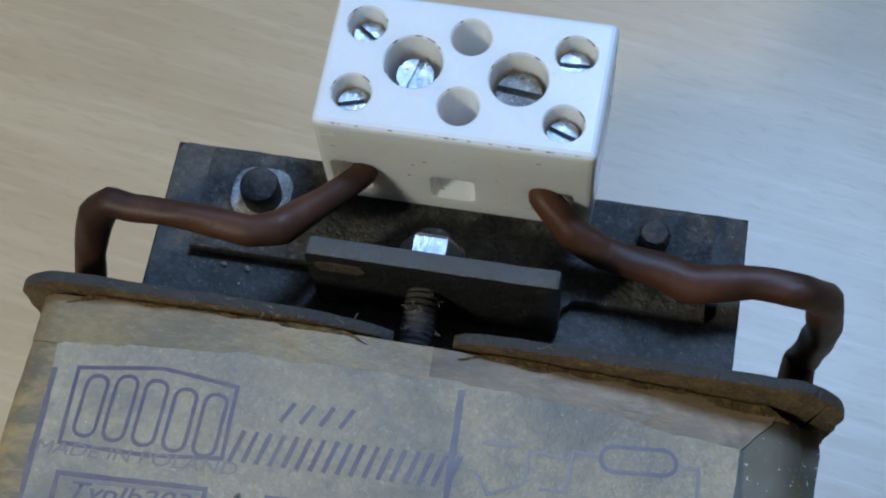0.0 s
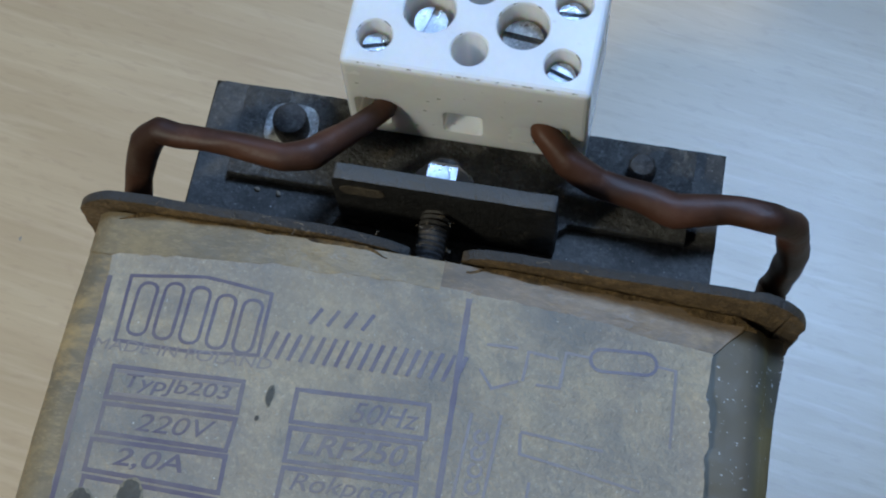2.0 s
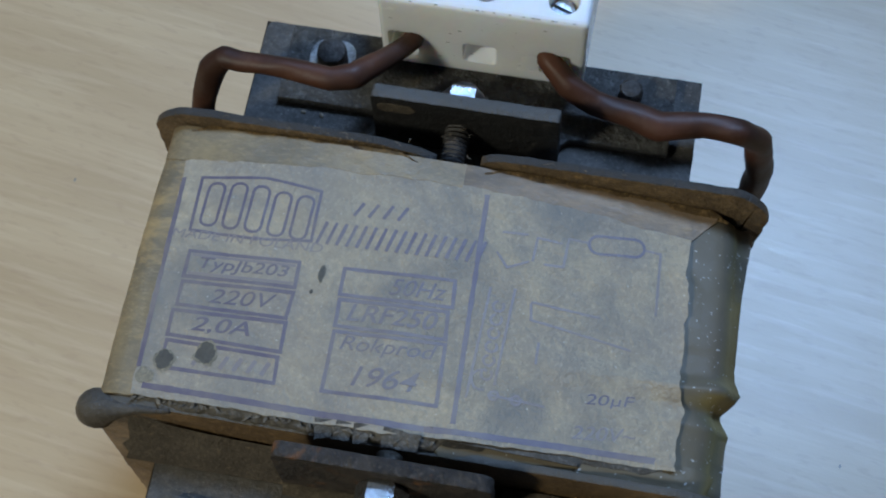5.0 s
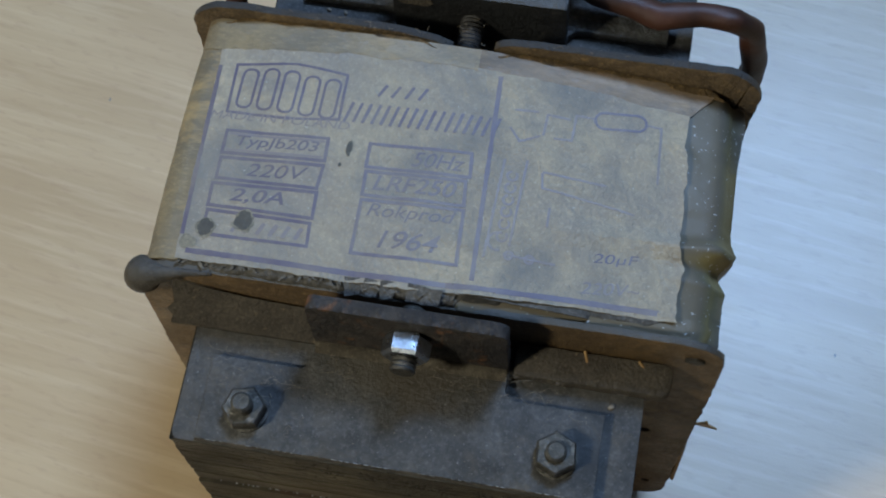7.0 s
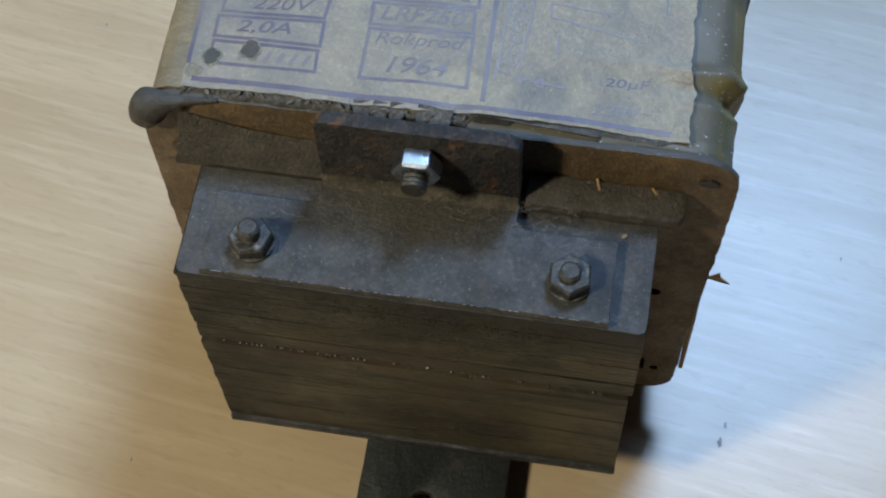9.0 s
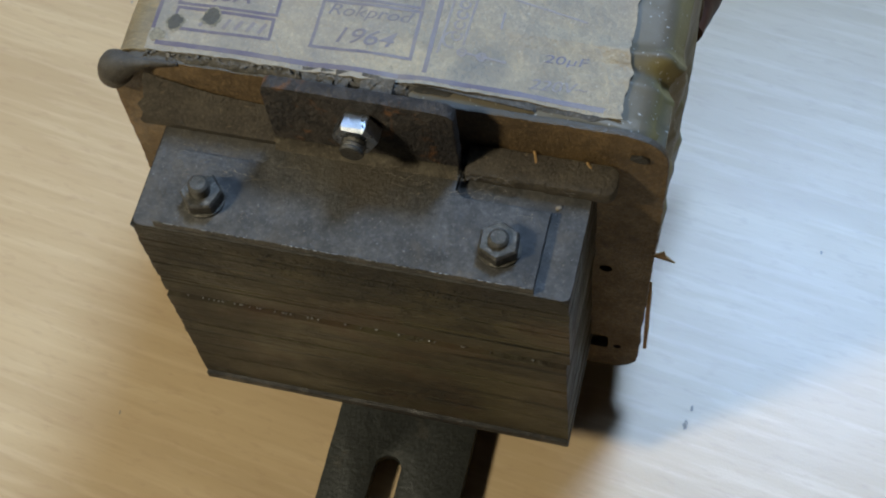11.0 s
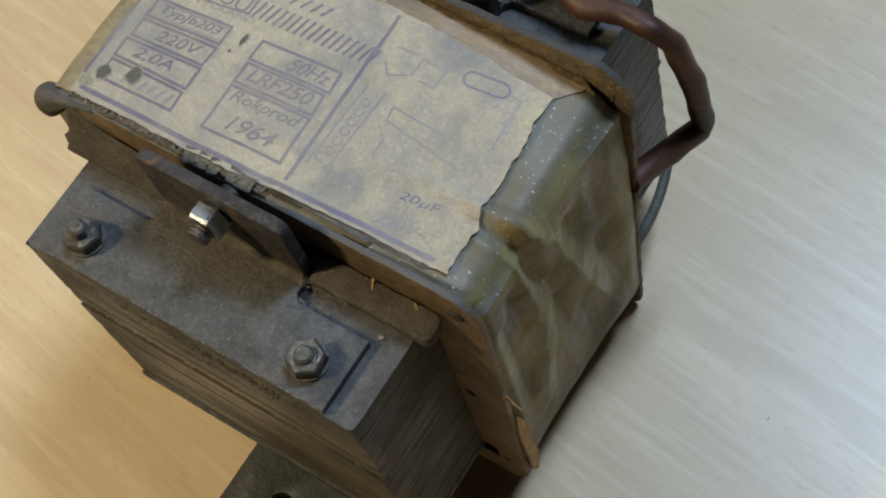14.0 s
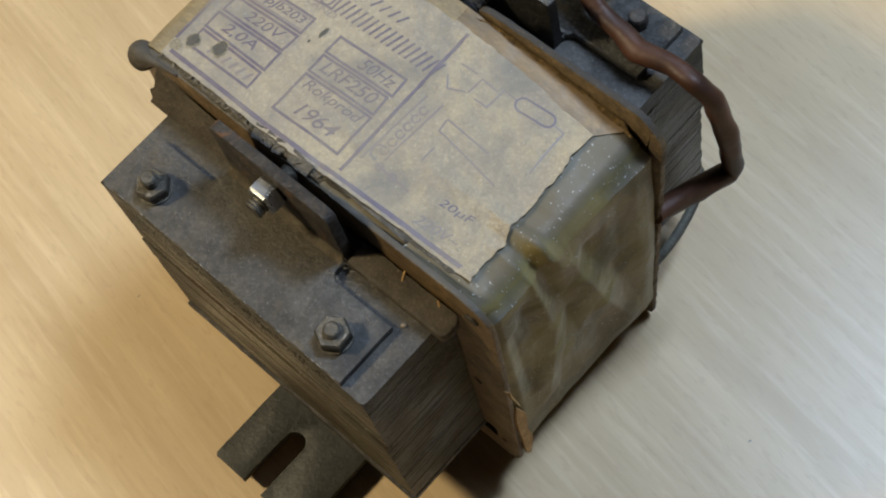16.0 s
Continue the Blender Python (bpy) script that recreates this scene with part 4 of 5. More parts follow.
BOXES = (((-42.3, 1.4), (-22.7, 2.1), (-22.5, -2.7), (-42.3, -3.4)), ((-42.2, -4.4), (-22.5, -3.7), (-22.8, -8.5), (-42.1, -8.8)),
         ((-42.5, -9.9), (-22.6, -9.3), (-22.4, -14.6), (-42.4, -14.4)), ((-42.2, -15.4), (-22.6, -15.6), (-22.3, -20.2), (-42.3, -20.3)),
         ((-14.7, 2.3), (4.5, 3.4), (4.9, -1.6), (-14.6, -2.6)), ((-14.4, -3.5), (4.3, -2.5), (4.7, -7.5), (-14.2, -8.4)),
         ((-14.1, -9.4), (4.9, -8.4), (5.3, -19.4), (-14.1, -20.1)))
for corners in BOXES:
    inked("printed_box", [corners], 0.66, closed=True, label_text="violet printed box")
lettering("TypJb203", -40.6, -2.3, 2.9, 16.0, 0.25, 2, bold=0.01)
inked("box_fill", [[(-41.6, 0.75), (-23.2, 1.35)], [(-41.6, -2.75), (-23.2, -2.05)]], 0.5, INK_FAINT)
inked("unread_bar", [[(-36.8 + 2.4 * k, -19.2), (-35.8 + 2.4 * k, -16.8)] for k in range(6)], 0.75, INK_FAINT, label_text="violet bar of worn writing")
lettering("220V", -36.9, -7.7, 2.7, 11.0, 0.35)
lettering("2,0A", -38.8, -13.6, 3.1, 10.4, 0.35, bold=0.01)
lettering("50Hz", -6.4, -1.2, 3.1, 9.4, 0.3, 3)
lettering("LRF250", -12.6, -7.1, 3.2, 15.0, 0.3, 3, bold=0.01)
lettering("Rokprod", -12.9, -13.2, 3.4, 15.6, 0.35, 3)
lettering("1964", -9.6, -18.4, 3.6, 10.6, 0.35, 3, bold=0.005)
lettering("20µF", 29.6, -14.6, 2.3, 8.0, 0.3, 8)
lettering("220V~", 28.2, -20.6, 2.4, 10.6, 0.3, 8, INK_FAINT)
inked("border", [[(7.2, edge_back(7) - 1.0), (8.6, -22.0)]], 0.85, label_text="violet border line")
inked("border", [[(-47.0, 15.5), (-45.9, -20.8)]], 0.8, label_text="violet border line")
inked("border", [[(-44.5, -23.9), (-20, -24.2), (0, -23.9), (20, -22.8), (45.4, -21.2)]], 1.1, label_text="violet border line")
inked("border", [[(44.2, 4.0), (45.0, -20.8)]], 0.6, INK_FAINT, label_text="violet border line")
# wiring diagram
lamp_line = arc(27.9, 15.2, 1.7, 90, 270, 8) + arc(34.2, 15.9, 1.7, 270, 450, 8)
inked("diagram_lamp", [lamp_line], 0.5, closed=True, label_text="violet lamp sign of a wiring diagram")
inked("diagram_line", [[(36.0, 15.9), (38.8, 15.8), (39.4, 4.0)], [(26.0, 15.2), (22.6, 15.2), (22.4, 9.6), (19.0, 9.4)], [(11.0, 14.2), (15.5, 14.5)], [(17.0, 9.6), (17.2, 14.2), (21.6, 14.0)],
                       [(10.6, 10.2), (12.8, 7.6), (16.4, 9.4)], [(18.0, 1.8), (18.4, -1.2), (26.0, -2.0), (36.0, -3.2)], [(18.0, 2.0), (30.0, 1.6)], [(14.9, 4.0), (14.2, -14.0)], [(10.7, 3.5), (9.9, -17.0)], [(20.4, -5.0), (20.4, -9.0)],
                       [(13.4, -15.8), (23.0, -16.0)]], 0.42, INK_FAINT, label_text="faded violet lines of a wiring diagram")
loops = [arc(12.6, 0.2 - 2.5 * k, 0.95, 100, 410, 10) for k in range(6)] + [arc(14.4, -15.8, 0.8, 0, 340, 9), arc(18.2, -15.9, 0.8, 0, 340, 9), arc(12.0, -13.4, 1.8, 70, 290, 8)]
inked("diagram_loop", loops, 0.42, INK_FAINT, label_text="violet loops of a wiring diagram")


# fibre cheeks at both ends of the coil
def cheek(name, y0, y1, x0, x1, low, top, notch, taper, lean, material):
    """A round-cornered board, narrower towards its foot on one side and leaning back slightly."""
    pts = rounded(x0, x1, low, top, (5, 6, 9, 9), 12)
    if notch:
        cut = [(14, top), (9.5, top - 0.2), (6.6, top - 0.9), (4.8, top - 2.4), (4.2, top - 9), (-4.6, top - 9), (-3.4, top - 4.4), (-6.0, top - 2.6), (-11, top - 1.2), (-17, top - 0.3)]
        k = next(i for i, (a, b) in enumerate(pts) if i > len(pts) / 2 and a < 0 and abs(b - top) < 0.01)
        pts = pts[:k] + cut + pts[k:]
    bm = plate(bmesh.new(), uneven(pts, 1.4, 0.35, y0), y0, y1, "y", 0.3)
    for v in bm.verts:
        k = 1 - min(1.0, max(0.0, v.co.z / (top - 8)))
        if v.co.x > 40:
            v.co.x -= taper * k
        v.co.y += lean * (1 - k)
    return part(name, bm, material, choke, "brown pressed-fibre cheek with a dusty edge", 40)


front_cheek = cheek("cheek", -29.7, -28.2, -55.4, 56.2, 2.6, 103.6, False, 3.6, 2.2, FIBRE)
holes = []
for cx, cz, r in ((44.9, 51.0, 1.4), (48.2, 13.5, 1.0), (-47, 30, 1.2)):
    holes.append(part("cutter", lathe(bmesh.new(), [(r, -36), (r, -20)], 14, Matrix.Translation((cx, 0, cz)) @ Matrix.Rotation(radians(-90), 4, "X")), FIBRE))
holes.append(part("cutter", rbox(bmesh.new(), 40.5, 46.0, -36, -20, 12.0, 18.0, 0.8), FIBRE))
carve(front_cheek, holes)
bm = plate(bmesh.new(), blob(50.6, 96.8, 1.9, 1.0, 3.0), -28.2, -27.5, "y", 0.1)
part("grime_spot", bm, TAR_AND_SHADE, front_cheek, "dark crumb of grime on the cheek")
cheek("cheek", 26.5, 28.2, -56.0, 57.0, -7.6, 106.4, True, 6.6, 0.0, FIBRE_BACK)


def edge_strip(name, y0, y1, x0, x1, base, seed, parent, material, label_text, flap=None, fringe=1.0, end=-1.5):
    """Torn paper that laps from the coil over the top edge of a cheek."""
    bm = bmesh.new()
    rows = []
    n = int((x1 - x0) / 0.7)
    for i in range(n + 1):
        x = x0 + (x1 - x0) * i / n
        tear = 0.9 * noise.noise(Vector((x * 0.35, seed, 0))) + 0.5 * noise.noise(Vector((x * 1.3, seed, 1)))
        rise = 0.0
        if flap and flap[0] < x < flap[1]:
            rise = flap[2] * (1 - (x - flap[0]) / (flap[1] - flap[0])) ** 1.5
        near = min(1.0, (x - x0) / 3.0, (x1 - x) / 3.0)
        end_y = y0 + (y1 + tear * fringe - y0) * max(0.15, near)
        row = []
        for k in range(6):
            f = k / 5
            y = y0 + (end_y - y0) * f
            z = skin(x, max(min(y, COIL_B), COIL_F)) + base + (end * f ** 2.5 if not rise else 0) + rise * f + 0.35 * f * noise.noise(Vector((x * 0.22, y * 0.3, seed + 9)))
            row.append(bm.verts.new((x, y, z)))
        rows.append(row)
    for a, b in zip(rows, rows[1:]):
        for k in range(5):
            bm.faces.new((a[k], b[k], b[k + 1], a[k + 1]))
    thick = bmesh.ops.extrude_face_region(bm, geom=list(bm.faces))
    for v in [g for g in thick["geom"] if isinstance(g, bmesh.types.BMVert)]:
        v.co.z -= 0.35
    bmesh.ops.recalc_face_normals(bm, faces=bm.faces)
    return part(name, bm, material, parent, label_text, 50)


edge_strip("torn_edge", -24.4, -27.0, -51, 9.0, 0.16, 2.0, coil, EDGE_PAPER, "grey torn paper edge lapping over the cheek", None, 0.55)
edge_strip("torn_edge", -21.0, -27.3, 3.6, 54.0, 0.02, 5.0, coil, WRAP, "grey torn paper edge lapping over the cheek", None, 0.15)
# near-black sheet paints the shade below the lifted label edge
edge_strip("under_sheet", -23.4, -26.2, 4.2, 17, 0.10, 8.0, coil, TAR_AND_SHADE, "dark sheet standing in for shade under the lifted label", None, 0.05)
edge_strip("under_sheet", -22.6, -25.0, 4.6, 44, 0.34, 9.0, coil, EDGE_PAPER, "second paper layer under the label", (4.6, 30.0, 0.5), 0.06)
for px, w, a in ((-12.6, 3.0, 9), (-9.3, 2.8, -4), (-6.2, 2.6, 7), (0.6, 6.4, -3)):
    bm = plate(bmesh.new(), uneven([(-w / 2, -2.0), (w / 2, -1.6), (w / 2 + 0.2, 1.4), (-w / 2 + 0.1, 1.5)], 0.7, 0.25, px), 0, 0.16, r=0.04)
    bmesh.ops.transform(bm, matrix=pose(px, -26.0, coil_top(px, -26) - 0.15, 24, 2, a), verts=bm.verts)
    part("paper_tab", bm, EDGE_PAPER, coil, "torn grey paper tab at the label edge")
# crumbs of paper along the broken edge of the label
rng = random.Random(31)
bm = bmesh.new()
for i in range(54):
    x = rng.uniform(-46, 6)
    y = -25.8 - abs(rng.gauss(0, 0.5))
    z = coil_top(x, max(y, COIL_F)) + 0.18
    k = rng.uniform(0.15, 0.6)
    m = pose(x, y, z, rng.uniform(-20, 8), rng.uniform(-14, 14), rng.uniform(0, 180)) @ Matrix.Diagonal((k * 1.5, k * rng.uniform(0.3, 0.7), 0.06, 1))
    bmesh.ops.create_cone(bm, cap_ends=True, segments=rng.choice((4, 5, 6)), radius1=1.0, radius2=0.8, depth=1.0, matrix=m)
tagged(part("paper_crumb", bm, CRUMB, coil, "brown crumbs along the torn label edge"), kind="stuff")
edge_strip("torn_edge", 24.6, 26.2, -48, -6, 0.3, 12.0, coil, GOLD_FIBRE, "yellowed paper tucked behind the cheek", None, 0.2, 0.2)
edge_strip("torn_edge", 24.6, 26.2, 6, 50, 0.3, 15.0, coil, GOLD_FIBRE, "yellowed paper tucked behind the cheek", None, 0.2, 0.2)

# curled corner of the front cheek
bm = bmesh.new()
line = smooth_line([(-54.0, -26.8, 92.6), (-53.8, -27.4, 96.2), (-52.2, -27.9, 99.6), (-49.0, -28.0, 101.6), (-45.0, -27.8, 102.8), (-39.0, -27.4, 103.4)], 6)
girth = (1.0, 3.1, 3.6, 2.2, 0.9, 0.4)
tube(bm, line, [girth[min(i // 6, 5)] + (girth[min(i // 6 + 1, 5)] - girth[min(i // 6, 5)]) * (i % 6) / 6 for i in range(len(line))], 20, 1.0, 0.10)
part("curled_corner", bm, ROLL, front_cheek, "smooth curled corner of the cheek, grey with grime", 60)

# fibre strips wedged between cheek and core
bm = plate(bmesh.new(), uneven(rounded(18.2, 47.2, -33.9, -28.0, (0.3, 2.0, 2.0, 0.3)), 1.0, 0.12, 3.0), 88.6, 91.8, r=0.4)
for v in bm.verts:
    v.co.z += 0.25 * noise.noise(v.co * 0.3) + (v.co.y + 34.0) * 0.22
part("fibre_strip", bm, FIBRE_DUSTY, choke, "dusty fibre strip wedged against the cheek", 40)
# the other strip leans up against the cheek, its end ragged
bm = bmesh.new()
grid = []
for i in range(40):
    u = i / 39
    row = []
    for k in range(7):
        f = k / 6
        x = -46.6 + 27.0 * u + (1 - u) ** 6 * (1.4 * noise.noise(Vector((f * 5, 1, 2))) - 1.2 * f)
        top = 95.0 + 5.0 * (1 - u) ** 2.2
        row.append(bm.verts.new((x, -28.3 - 5.2 * f ** 0.9, top + (90.6 - top) * f + 0.18 * noise.noise(Vector((x * 0.4, f * 3, 5))))))
    grid.append(row)
for a, b in zip(grid, grid[1:]):
    for k in range(6):
        bm.faces.new((a[k], a[k + 1], b[k + 1], b[k]))
thick = bmesh.ops.extrude_face_region(bm, geom=list(bm.faces))
for v in [g for g in thick["geom"] if isinstance(g, bmesh.types.BMVert)]:
    v.co += Vector((0, 0.3, -1.8))
bmesh.ops.recalc_face_normals(bm, faces=bm.faces)
part("fibre_strip", bm, FIBRE_DUSTY, choke, "dusty leaning fibre strip with a ragged end", 40)


# ---- nuts, studs and the through bolt ----
def nut_and_stud(x, y, z, turn, top, name="hex_nut", parent=front_bracket):
    nut = part(name, hexagon(bmesh.new(), 7.2, z + 0.5, z + 3.7, Matrix.Translation((x, y, 0)), turn), NUT_STEEL, parent, "oxidised steel hex nut")
    part("washer", lathe(bmesh.new(), [(3.9, z), (4.1, z + 0.1), (4.1, z + 0.5), (3.9, z + 0.6)], 24, Matrix.Translation((x, y, 0))), NUT_STEEL, nut, "", 40)
    part("stud", threaded(bmesh.new(), 2.05, z, top, Matrix.Translation((x, y, 0))), NUT_STEEL, nut, "threaded stud end", 30)


nut_and_stud(-29.6, -48.6, 90.6, 12, 97.2)
nut_and_stud(28.2, -48.0, 90.6, 35, 95.6)

# back left: large washer and round head; back right: tall blackened stud
washer = part("square_washer", plate(bmesh.new(), rounded(-32.7, -23.7, 45.8, 54.2, 3.2), 90.6, 91.6, r=0.3), ZINC_DULL, back_bracket, "worn zinc washer", 40)
part("stud", lathe(bmesh.new(), [(2.9, 91.5), (2.9, 94.9), (2.7, 95.7), (2.0, 96.2)], 24, Matrix.Translation((-27.9, 49.5, 0))), IRON, washer, "blackened stud end", 40)
stud = part("stud", lathe(bmesh.new(), [(2.3, 90.5), (2.3, 93.6), (1.9, 94.2), (1.0, 94.4)], 9, Matrix.Translation((29.4, 51.4, 0))), IRON, back_bracket, "short blackened stud", 30)

# through bolt along the coil: head side in front, nut behind the back tab
def along_y(z):
    return Matrix.Translation((-0.9, 0, z)) @ Matrix.Rotation(radians(-90), 4, "X")


front_bolt = part("clamp_bolt", threaded(bmesh.new(), 2.4, -40.4, -28.0, along_y(103.2), 0.9), NUT_STEEL, choke, "threaded end of the clamp bolt", 30)
part("hex_nut", hexagon(bmesh.new(), 7.7, -37.9, -33.7, along_y(103.4), 0), ZINC, front_bolt, "bright zinc hex nut")
back_bolt = part("clamp_bolt", threaded(bmesh.new(), 2.5, 20.0, 45.0, along_y(97.6), 0.9), IRON, choke, "dusty threaded clamp bolt between cheek and tab", 30)
part("hex_nut", hexagon(bmesh.new(), 8.0, 39.1, 43.2, along_y(97.6), 0), ZINC, back_bolt, "bright zinc hex nut behind the tab")


# ---- white porcelain terminal block ----
TB_X0, TB_X1, TB_Y0, TB_Y1, TB_Z0, TB_Z1 = -18.6, 20.2, 51.8, 73.0, 90.6, 113.4
block = part("terminal_block", rbox(bmesh.new(), TB_X0, TB_X1, TB_Y0, TB_Y1, TB_Z0, TB_Z1, 1.0, 3), PORCELAIN, choke, "white porcelain terminal block with screw wells")
WELLS = ((-13.8, 67.9, 2.7, 8.5), (-6.4, 62.9, 4.0, 10), (0.8, 67.8, 2.75, 14), (15.2, 67.3, 2.7, 8.5), (8.2, 62.3, 4.0, 10), (0.8, 57.0, 2.8, 14), (-13.9, 57.1, 2.7, 8.5), (15.1, 56.5, 2.7, 8.5))
cuts = []
for cx, cy, r, deep in WELLS:
    cuts.append(part("cutter", lathe(bmesh.new(), [(r - 0.15, TB_Z1 - deep), (r, TB_Z1 - 0.35), (r + 0.25, TB_Z1 + 0.05), (r + 0.25, TB_Z1 + 3)], 32, Matrix.Translation((cx, cy, 0))), PORCELAIN))
for x0, x1, z0, z1, y1 in ((-17.1, -11.4, 94.4, 102.4, 60), (-2.9, 3.5, 94.8, 101.4, 57.4), (11.6, 17.5, 94.4, 101.6, 60)):
    cuts.append(part("cutter", rbox(bmesh.new(), x0, x1, 48, y1, z0, z1, 0.9, 2), PORCELAIN))
carve(block, cuts)
for v in block.data.vertices:
    if v.co.x > 0.0172:
        v.co.x += 0.0004 * max(0.0, (v.co.y * 1000 - 52) / 21)
for f in block.data.polygons:
    f.use_smooth = False


def slotted_screw(cx, cy, z, r, turn, material, name, words):
    bm = bmesh.new()
    m = Matrix.Translation((cx, cy, 0)) @ Matrix.Rotation(radians(turn), 4, "Z")
    w = r * 0.19
    # two half discs with a slot between, on a solid base
    lathe(bm, [(r, z - 3.5), (r, z - 1.1)], 24, m)
    for s in (1, -1):
        half = [(s * w, -math.sqrt(r * r - w * w))] + [(s * r * math.cos(a), r * math.sin(a)) for a in [radians(-80 + 16 * i) for i in range(11)]] + [(s * w, math.sqrt(r * r - w * w))]
        vs = [bm.verts.new(m @ Vector((a, b, z - 1.1))) for a, b in half]
        tp = [bm.verts.new(m @ Vector((a * 0.95, b * 0.95, z - 0.05 * (abs(b) > r * 0.9)))) for a, b in half]
        n = len(half)
        fs = [bm.faces.new(tp)] + [bm.faces.new((vs[i], vs[(i + 1) % n], tp[(i + 1) % n], tp[i])) for i in range(n)]
        bmesh.ops.recalc_face_normals(bm, faces=fs)
    return part(name, bm, material, block, words)


for cx, cy, turn in ((-13.8, 67.9, 55), (15.2, 67.3, 92), (-13.9, 57.1, 105), (15.1, 56.5, 70)):
    slotted_screw(cx, cy, 110.2, 2.25, turn, ZINC, "terminal_screw", "bright slotted terminal screw")
slotted_screw(-6.4, 62.9, 109.6, 2.75, -14, ZINC, "mounting_screw", "bright slotted mounting screw")
slotted_screw(8.2, 62.3, 109.6, 3.3, 84, ZINC_DULL, "mounting_screw", "dull corroded mounting screw")


rng = random.Random(77)
bm = bmesh.new()
for i in range(44):
    cx, cy, r, deep = rng.choice(WELLS)
    a = rng.uniform(20, 160) if i % 3 else rng.uniform(0, 360)
    k = rng.uniform(0.08, 0.28)
    m = Matrix.Translation((cx + (r + 0.12) * math.cos(radians(a)), cy + (r + 0.12) * math.sin(radians(a)), TB_Z1 - 0.12)) @ Matrix.Rotation(radians(a + 90), 4, "Z") @ Matrix.Diagonal((2.2 * k, 0.5 * k, 0.5 * k, 1))
    bmesh.ops.create_icosphere(bm, subdivisions=1, radius=1.0, matrix=m)
for i in range(46):
    k = rng.uniform(0.08, 0.25)
    u = rng.uniform(TB_X0 + 1, TB_X1 - 1)
    y, z = (TB_Y0 + 0.35, TB_Z1 - 0.3) if i < 26 else (TB_Y0 + 0.02, rng.uniform(92, 111))
    bmesh.ops.create_icosphere(bm, subdivisions=1, radius=1.0, matrix=Matrix.Translation((u, y, z)) @ Matrix.Diagonal((2.0 * k, 0.35 * k, 0.6 * k, 1)))
tagged(part("grime_specks", bm, GRIME, block, "brown grime specks round the wells and edges", 60), kind="stuff")


# ---- leads ----
def lead(points, radii, flat, lump, seed, words):
    steps = 8
    line = smooth_line(points, steps, 0.8)
    rr = []
    for i in range(len(line)):
        k = min(i / steps, len(radii) - 1)
        a = int(k)
        b = min(a + 1, len(radii) - 1)
        rr.append(radii[a] + (radii[b] - radii[a]) * (k - a))
    return part("lead", tube(bmesh.new(), line, rr, 16, flat, lump, seed), SLEEVE, choke, words, 60)


lead([(-50.8, 28.6, 78), (-50.8, 32.4, 87), (-49.6, 36.4, 96.0), (-47.2, 38.1, 103.4), (-44.6, 38.8, 106.8), (-41.2, 38.3, 107.0), (-33.2, 38.1, 107.6), (-24.6, 37.4, 107.2), (-20.6, 38.8, 106.8), (-16.6, 44.0, 104.6), (-12.2, 50.9, 100.9), (-12.2, 58.0, 98.6)],
     [1.9, 2.1, 2.3, 2.5, 2.1, 1.95, 2.0, 2.2, 2.5, 2.0, 1.9, 1.9], 1.0, 0.14, 1.0, "kinked dark brown sleeved lead")
lead([(12.6, 58.0, 99.0), (13.2, 51.6, 100.4), (17.8, 47.8, 98.6), (22.8, 46.1, 96.4), (29.8, 45.4, 95.2), (35.6, 44.2, 94.4), (43.8, 45.3, 95.2), (50.4, 45.2, 94.8), (54.4, 46.8, 89.5), (57.0, 48.9, 73.0), (57.2, 51.3, 54.5), (56.4, 50.8, 50.6), (54.2, 34.0, 58.6), (53.0, 27.0, 61.0)],
     [2.0, 2.1, 2.4, 2.3, 2.4, 2.8, 2.3, 2.4, 2.6, 2.7, 2.7, 2.8, 2.9, 2.7], 1.0, 0.16, 3.0, "bent dark brown sleeved lead")

grey = part("lead", tube(bmesh.new(), smooth_line([(36, 58.5, 14.0), (36.6, 61.6, 12.2), (39.6, 60.2, 14.5), (43.6, 53.5, 15.0), (46.0, 44.0, 14.6), (47.6, 33.0, 17.0), (47.8, 27.5, 20.0)], 8), 1.35, 12, 1.0, 0.1, 6.0), GREY_SLEEVE, choke, "thin grey sleeved lead bent low behind the coil", 60)

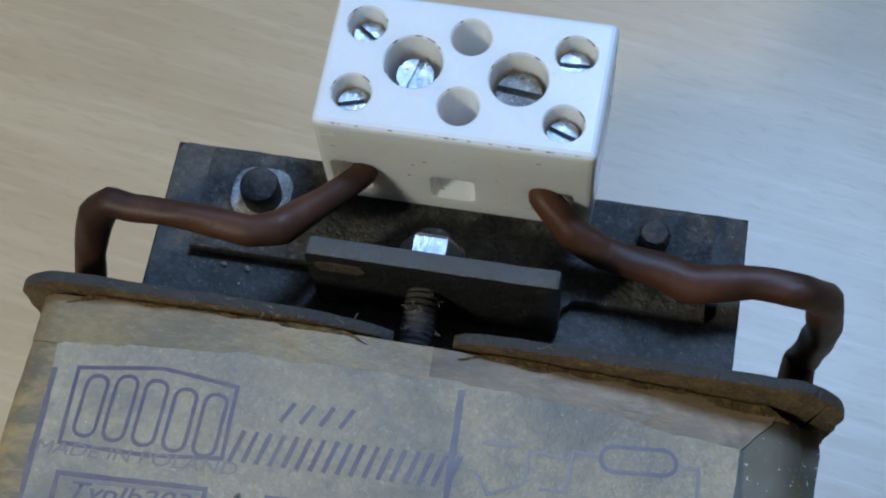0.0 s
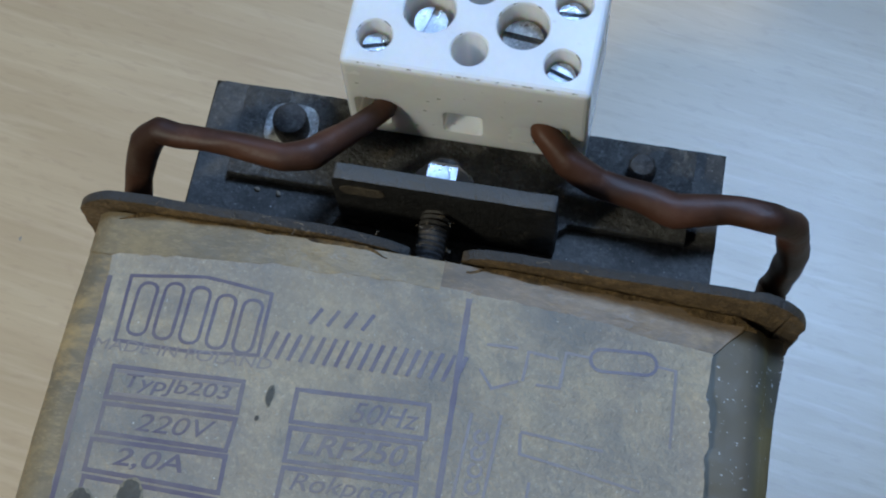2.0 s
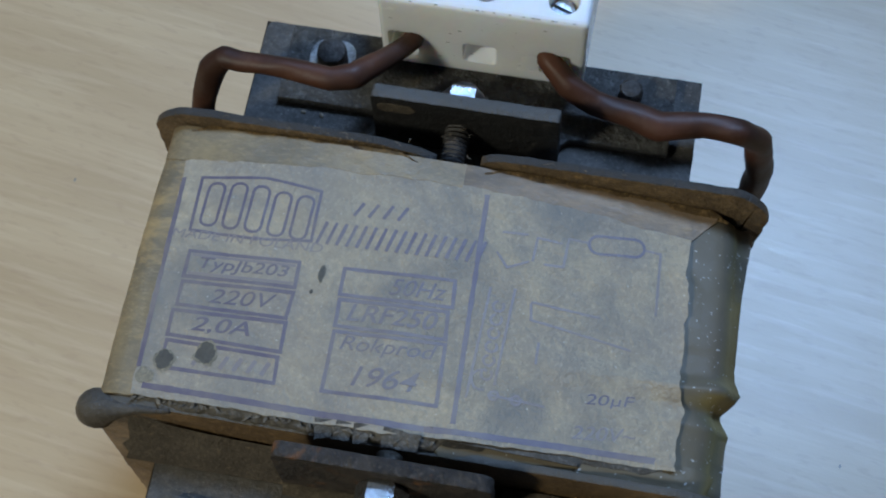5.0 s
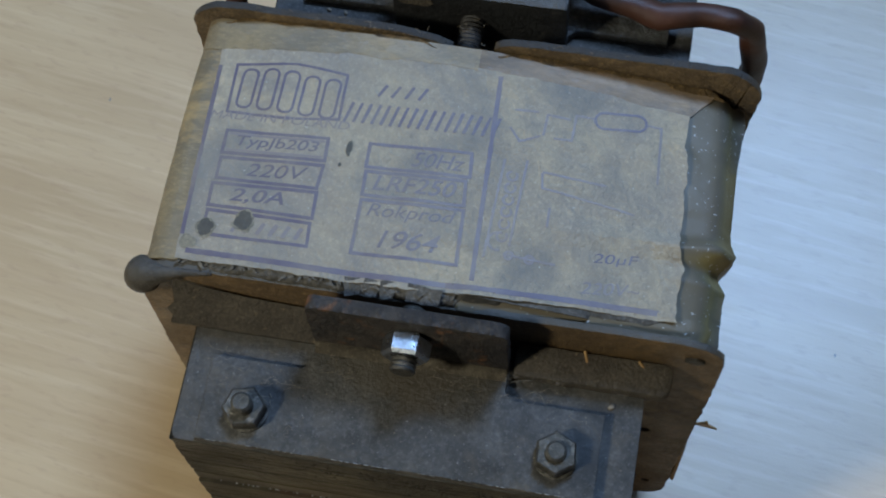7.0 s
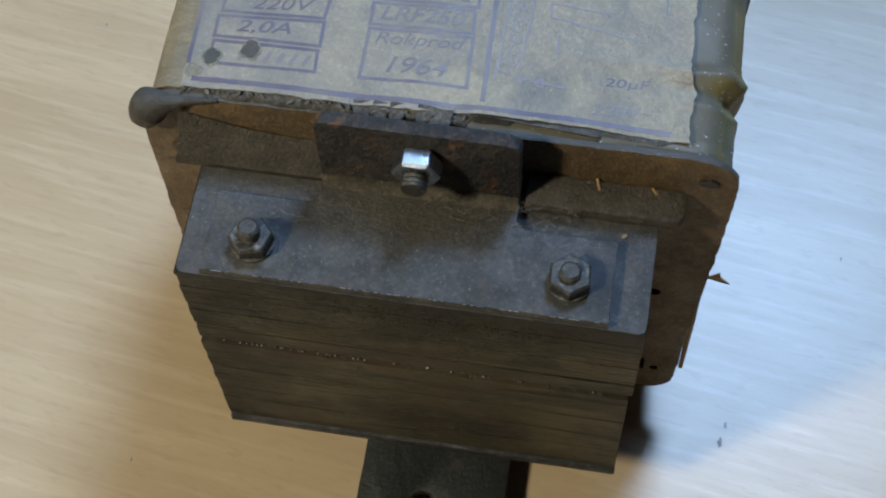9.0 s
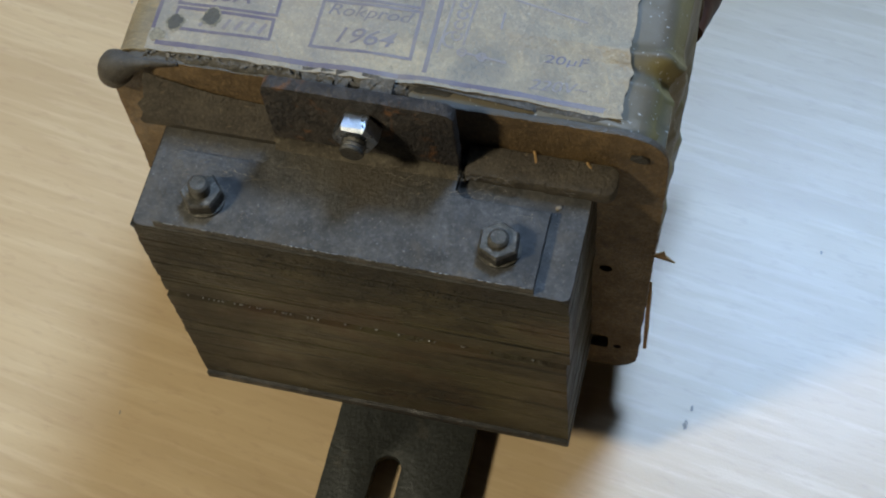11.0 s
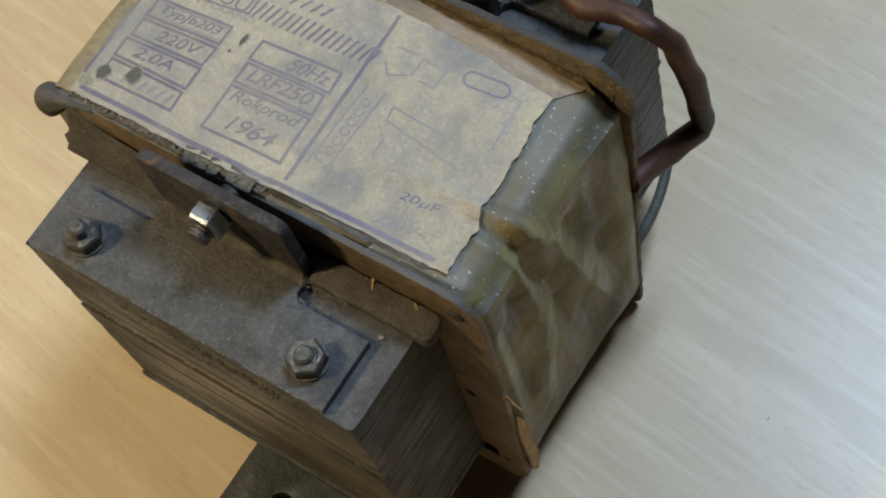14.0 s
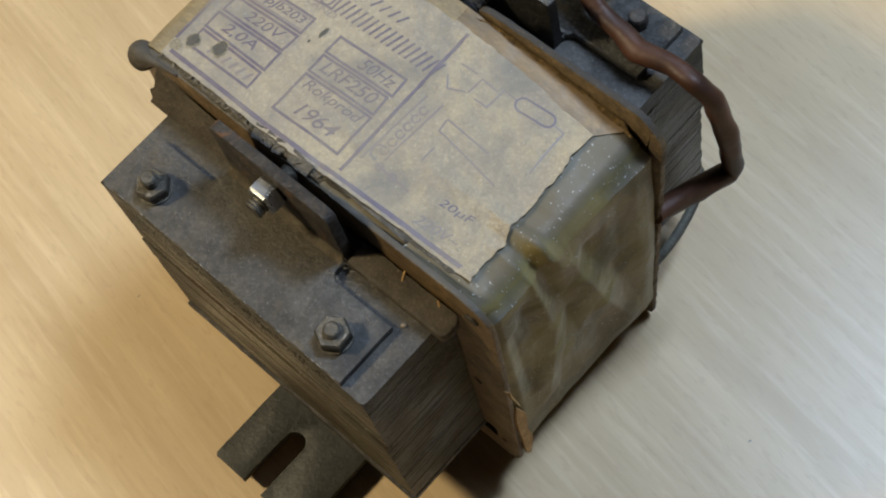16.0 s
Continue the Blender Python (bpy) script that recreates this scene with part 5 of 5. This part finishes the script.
# ---- dust, splinters and fluff ----
rng = random.Random(21)
for x, y, z, a in ((31.0, -28.9, 93.0, 20), (41.6, -29.0, 92.8, 50)):
    bm = rbox(bmesh.new(), -0.25, 0.25, -1.3, 1.3, -0.2, 0.2, 0.1, 1)
    bmesh.ops.transform(bm, matrix=pose(x, y, z, 25, 0, a), verts=bm.verts)
    part("splinter", bm, SPLINTER, choke, "yellow wood splinter lying on the strip")
bm = bmesh.new()
for i in range(46):
    cx, cy = (rng.gauss(22, 5), rng.gauss(-36, 1.2)) if i < 12 else (rng.uniform(-42, 34), rng.gauss(-37, 2.0)) if i < 34 else (rng.gauss(-28, 5), rng.gauss(-45, 3))
    q = Vector((cx, cy, 91.2))
    pts = [q]
    for k in range(5):
        q = q + Vector((rng.uniform(-1.8, 1.8), rng.uniform(-0.9, 0.9), rng.uniform(-0.4, 0.6)))
        q.z = max(q.z, 90.8)
        pts.append(q)
    tube(bm, smooth_line(pts, 4), 0.028, 5)
for i in range(26):
    q = Vector((rng.uniform(-46, -8), 27.0 + rng.uniform(-0.8, 0.6), 106.3)) if i < 14 else Vector((rng.gauss(-1, 2.5), rng.uniform(28.5, 35), 100.2)) if i < 22 else Vector((rng.uniform(8, 44), 27.2, 106.3))
    pts = [q]
    for k in range(3):
        q = q + Vector((rng.uniform(-0.9, 0.9), rng.uniform(-0.7, 0.5), rng.uniform(-0.1, 0.6)))
        pts.append(q)
    tube(bm, smooth_line(pts, 4), 0.035, 5)
tagged(part("fluff", bm, DUST, choke, "tangle of pale dust fibres on the core", 60), kind="stuff")
bm = bmesh.new()
for i in range(60):
    x, y = rng.uniform(-41, 41), rng.choice((rng.uniform(-54, -36), rng.uniform(30, 56)))
    r = rng.uniform(0.06, 0.16)
    z = 90.6 if (-38 < x < 36 and (y < -38.6 or y > 41)) else 88.4
    bmesh.ops.create_icosphere(bm, subdivisions=1, radius=r, matrix=Matrix.Translation((x, y, z)))
for x, y, r in ((37.0, -36.3, 0.6), (-32, 39.2, 0.45), (-28.4, 39.0, 0.45), (17.6, -37.6, 0.5)):
    bmesh.ops.create_icosphere(bm, subdivisions=2, radius=r, matrix=pose(x, y, 88.55, 0, 0, 40 * x) @ Matrix.Diagonal((1.25, 0.85, 0.7, 1)))
tagged(part("dust_grains", bm, DUST, choke, "pale dust grains scattered on the core", 60), kind="stuff")
# flake on the edge of the front cheek
bm = plate(bmesh.new(), [(54.4, 60.4), (56.8, 63.0), (57.2, 61.0), (59.2, 58.8), (56.2, 59.6)], -28.6, -28.2, "y", 0.05)
part("flake", bm, SPLINTER, choke, "loose yellow paper flake on the cheek edge")
bm = plate(bmesh.new(), [(-28.0, 12.0), (-26.8, 10.0), (-24.8, 18.0), (-25.6, 27.0), (-24.6, 36.0), (-26.8, 45.0), (-28.0, 38.0)], 53.9, 54.7, "x", 0.1)
part("torn_shard", bm, SPLINTER, choke, "amber shard of torn varnished paper at the cheek")
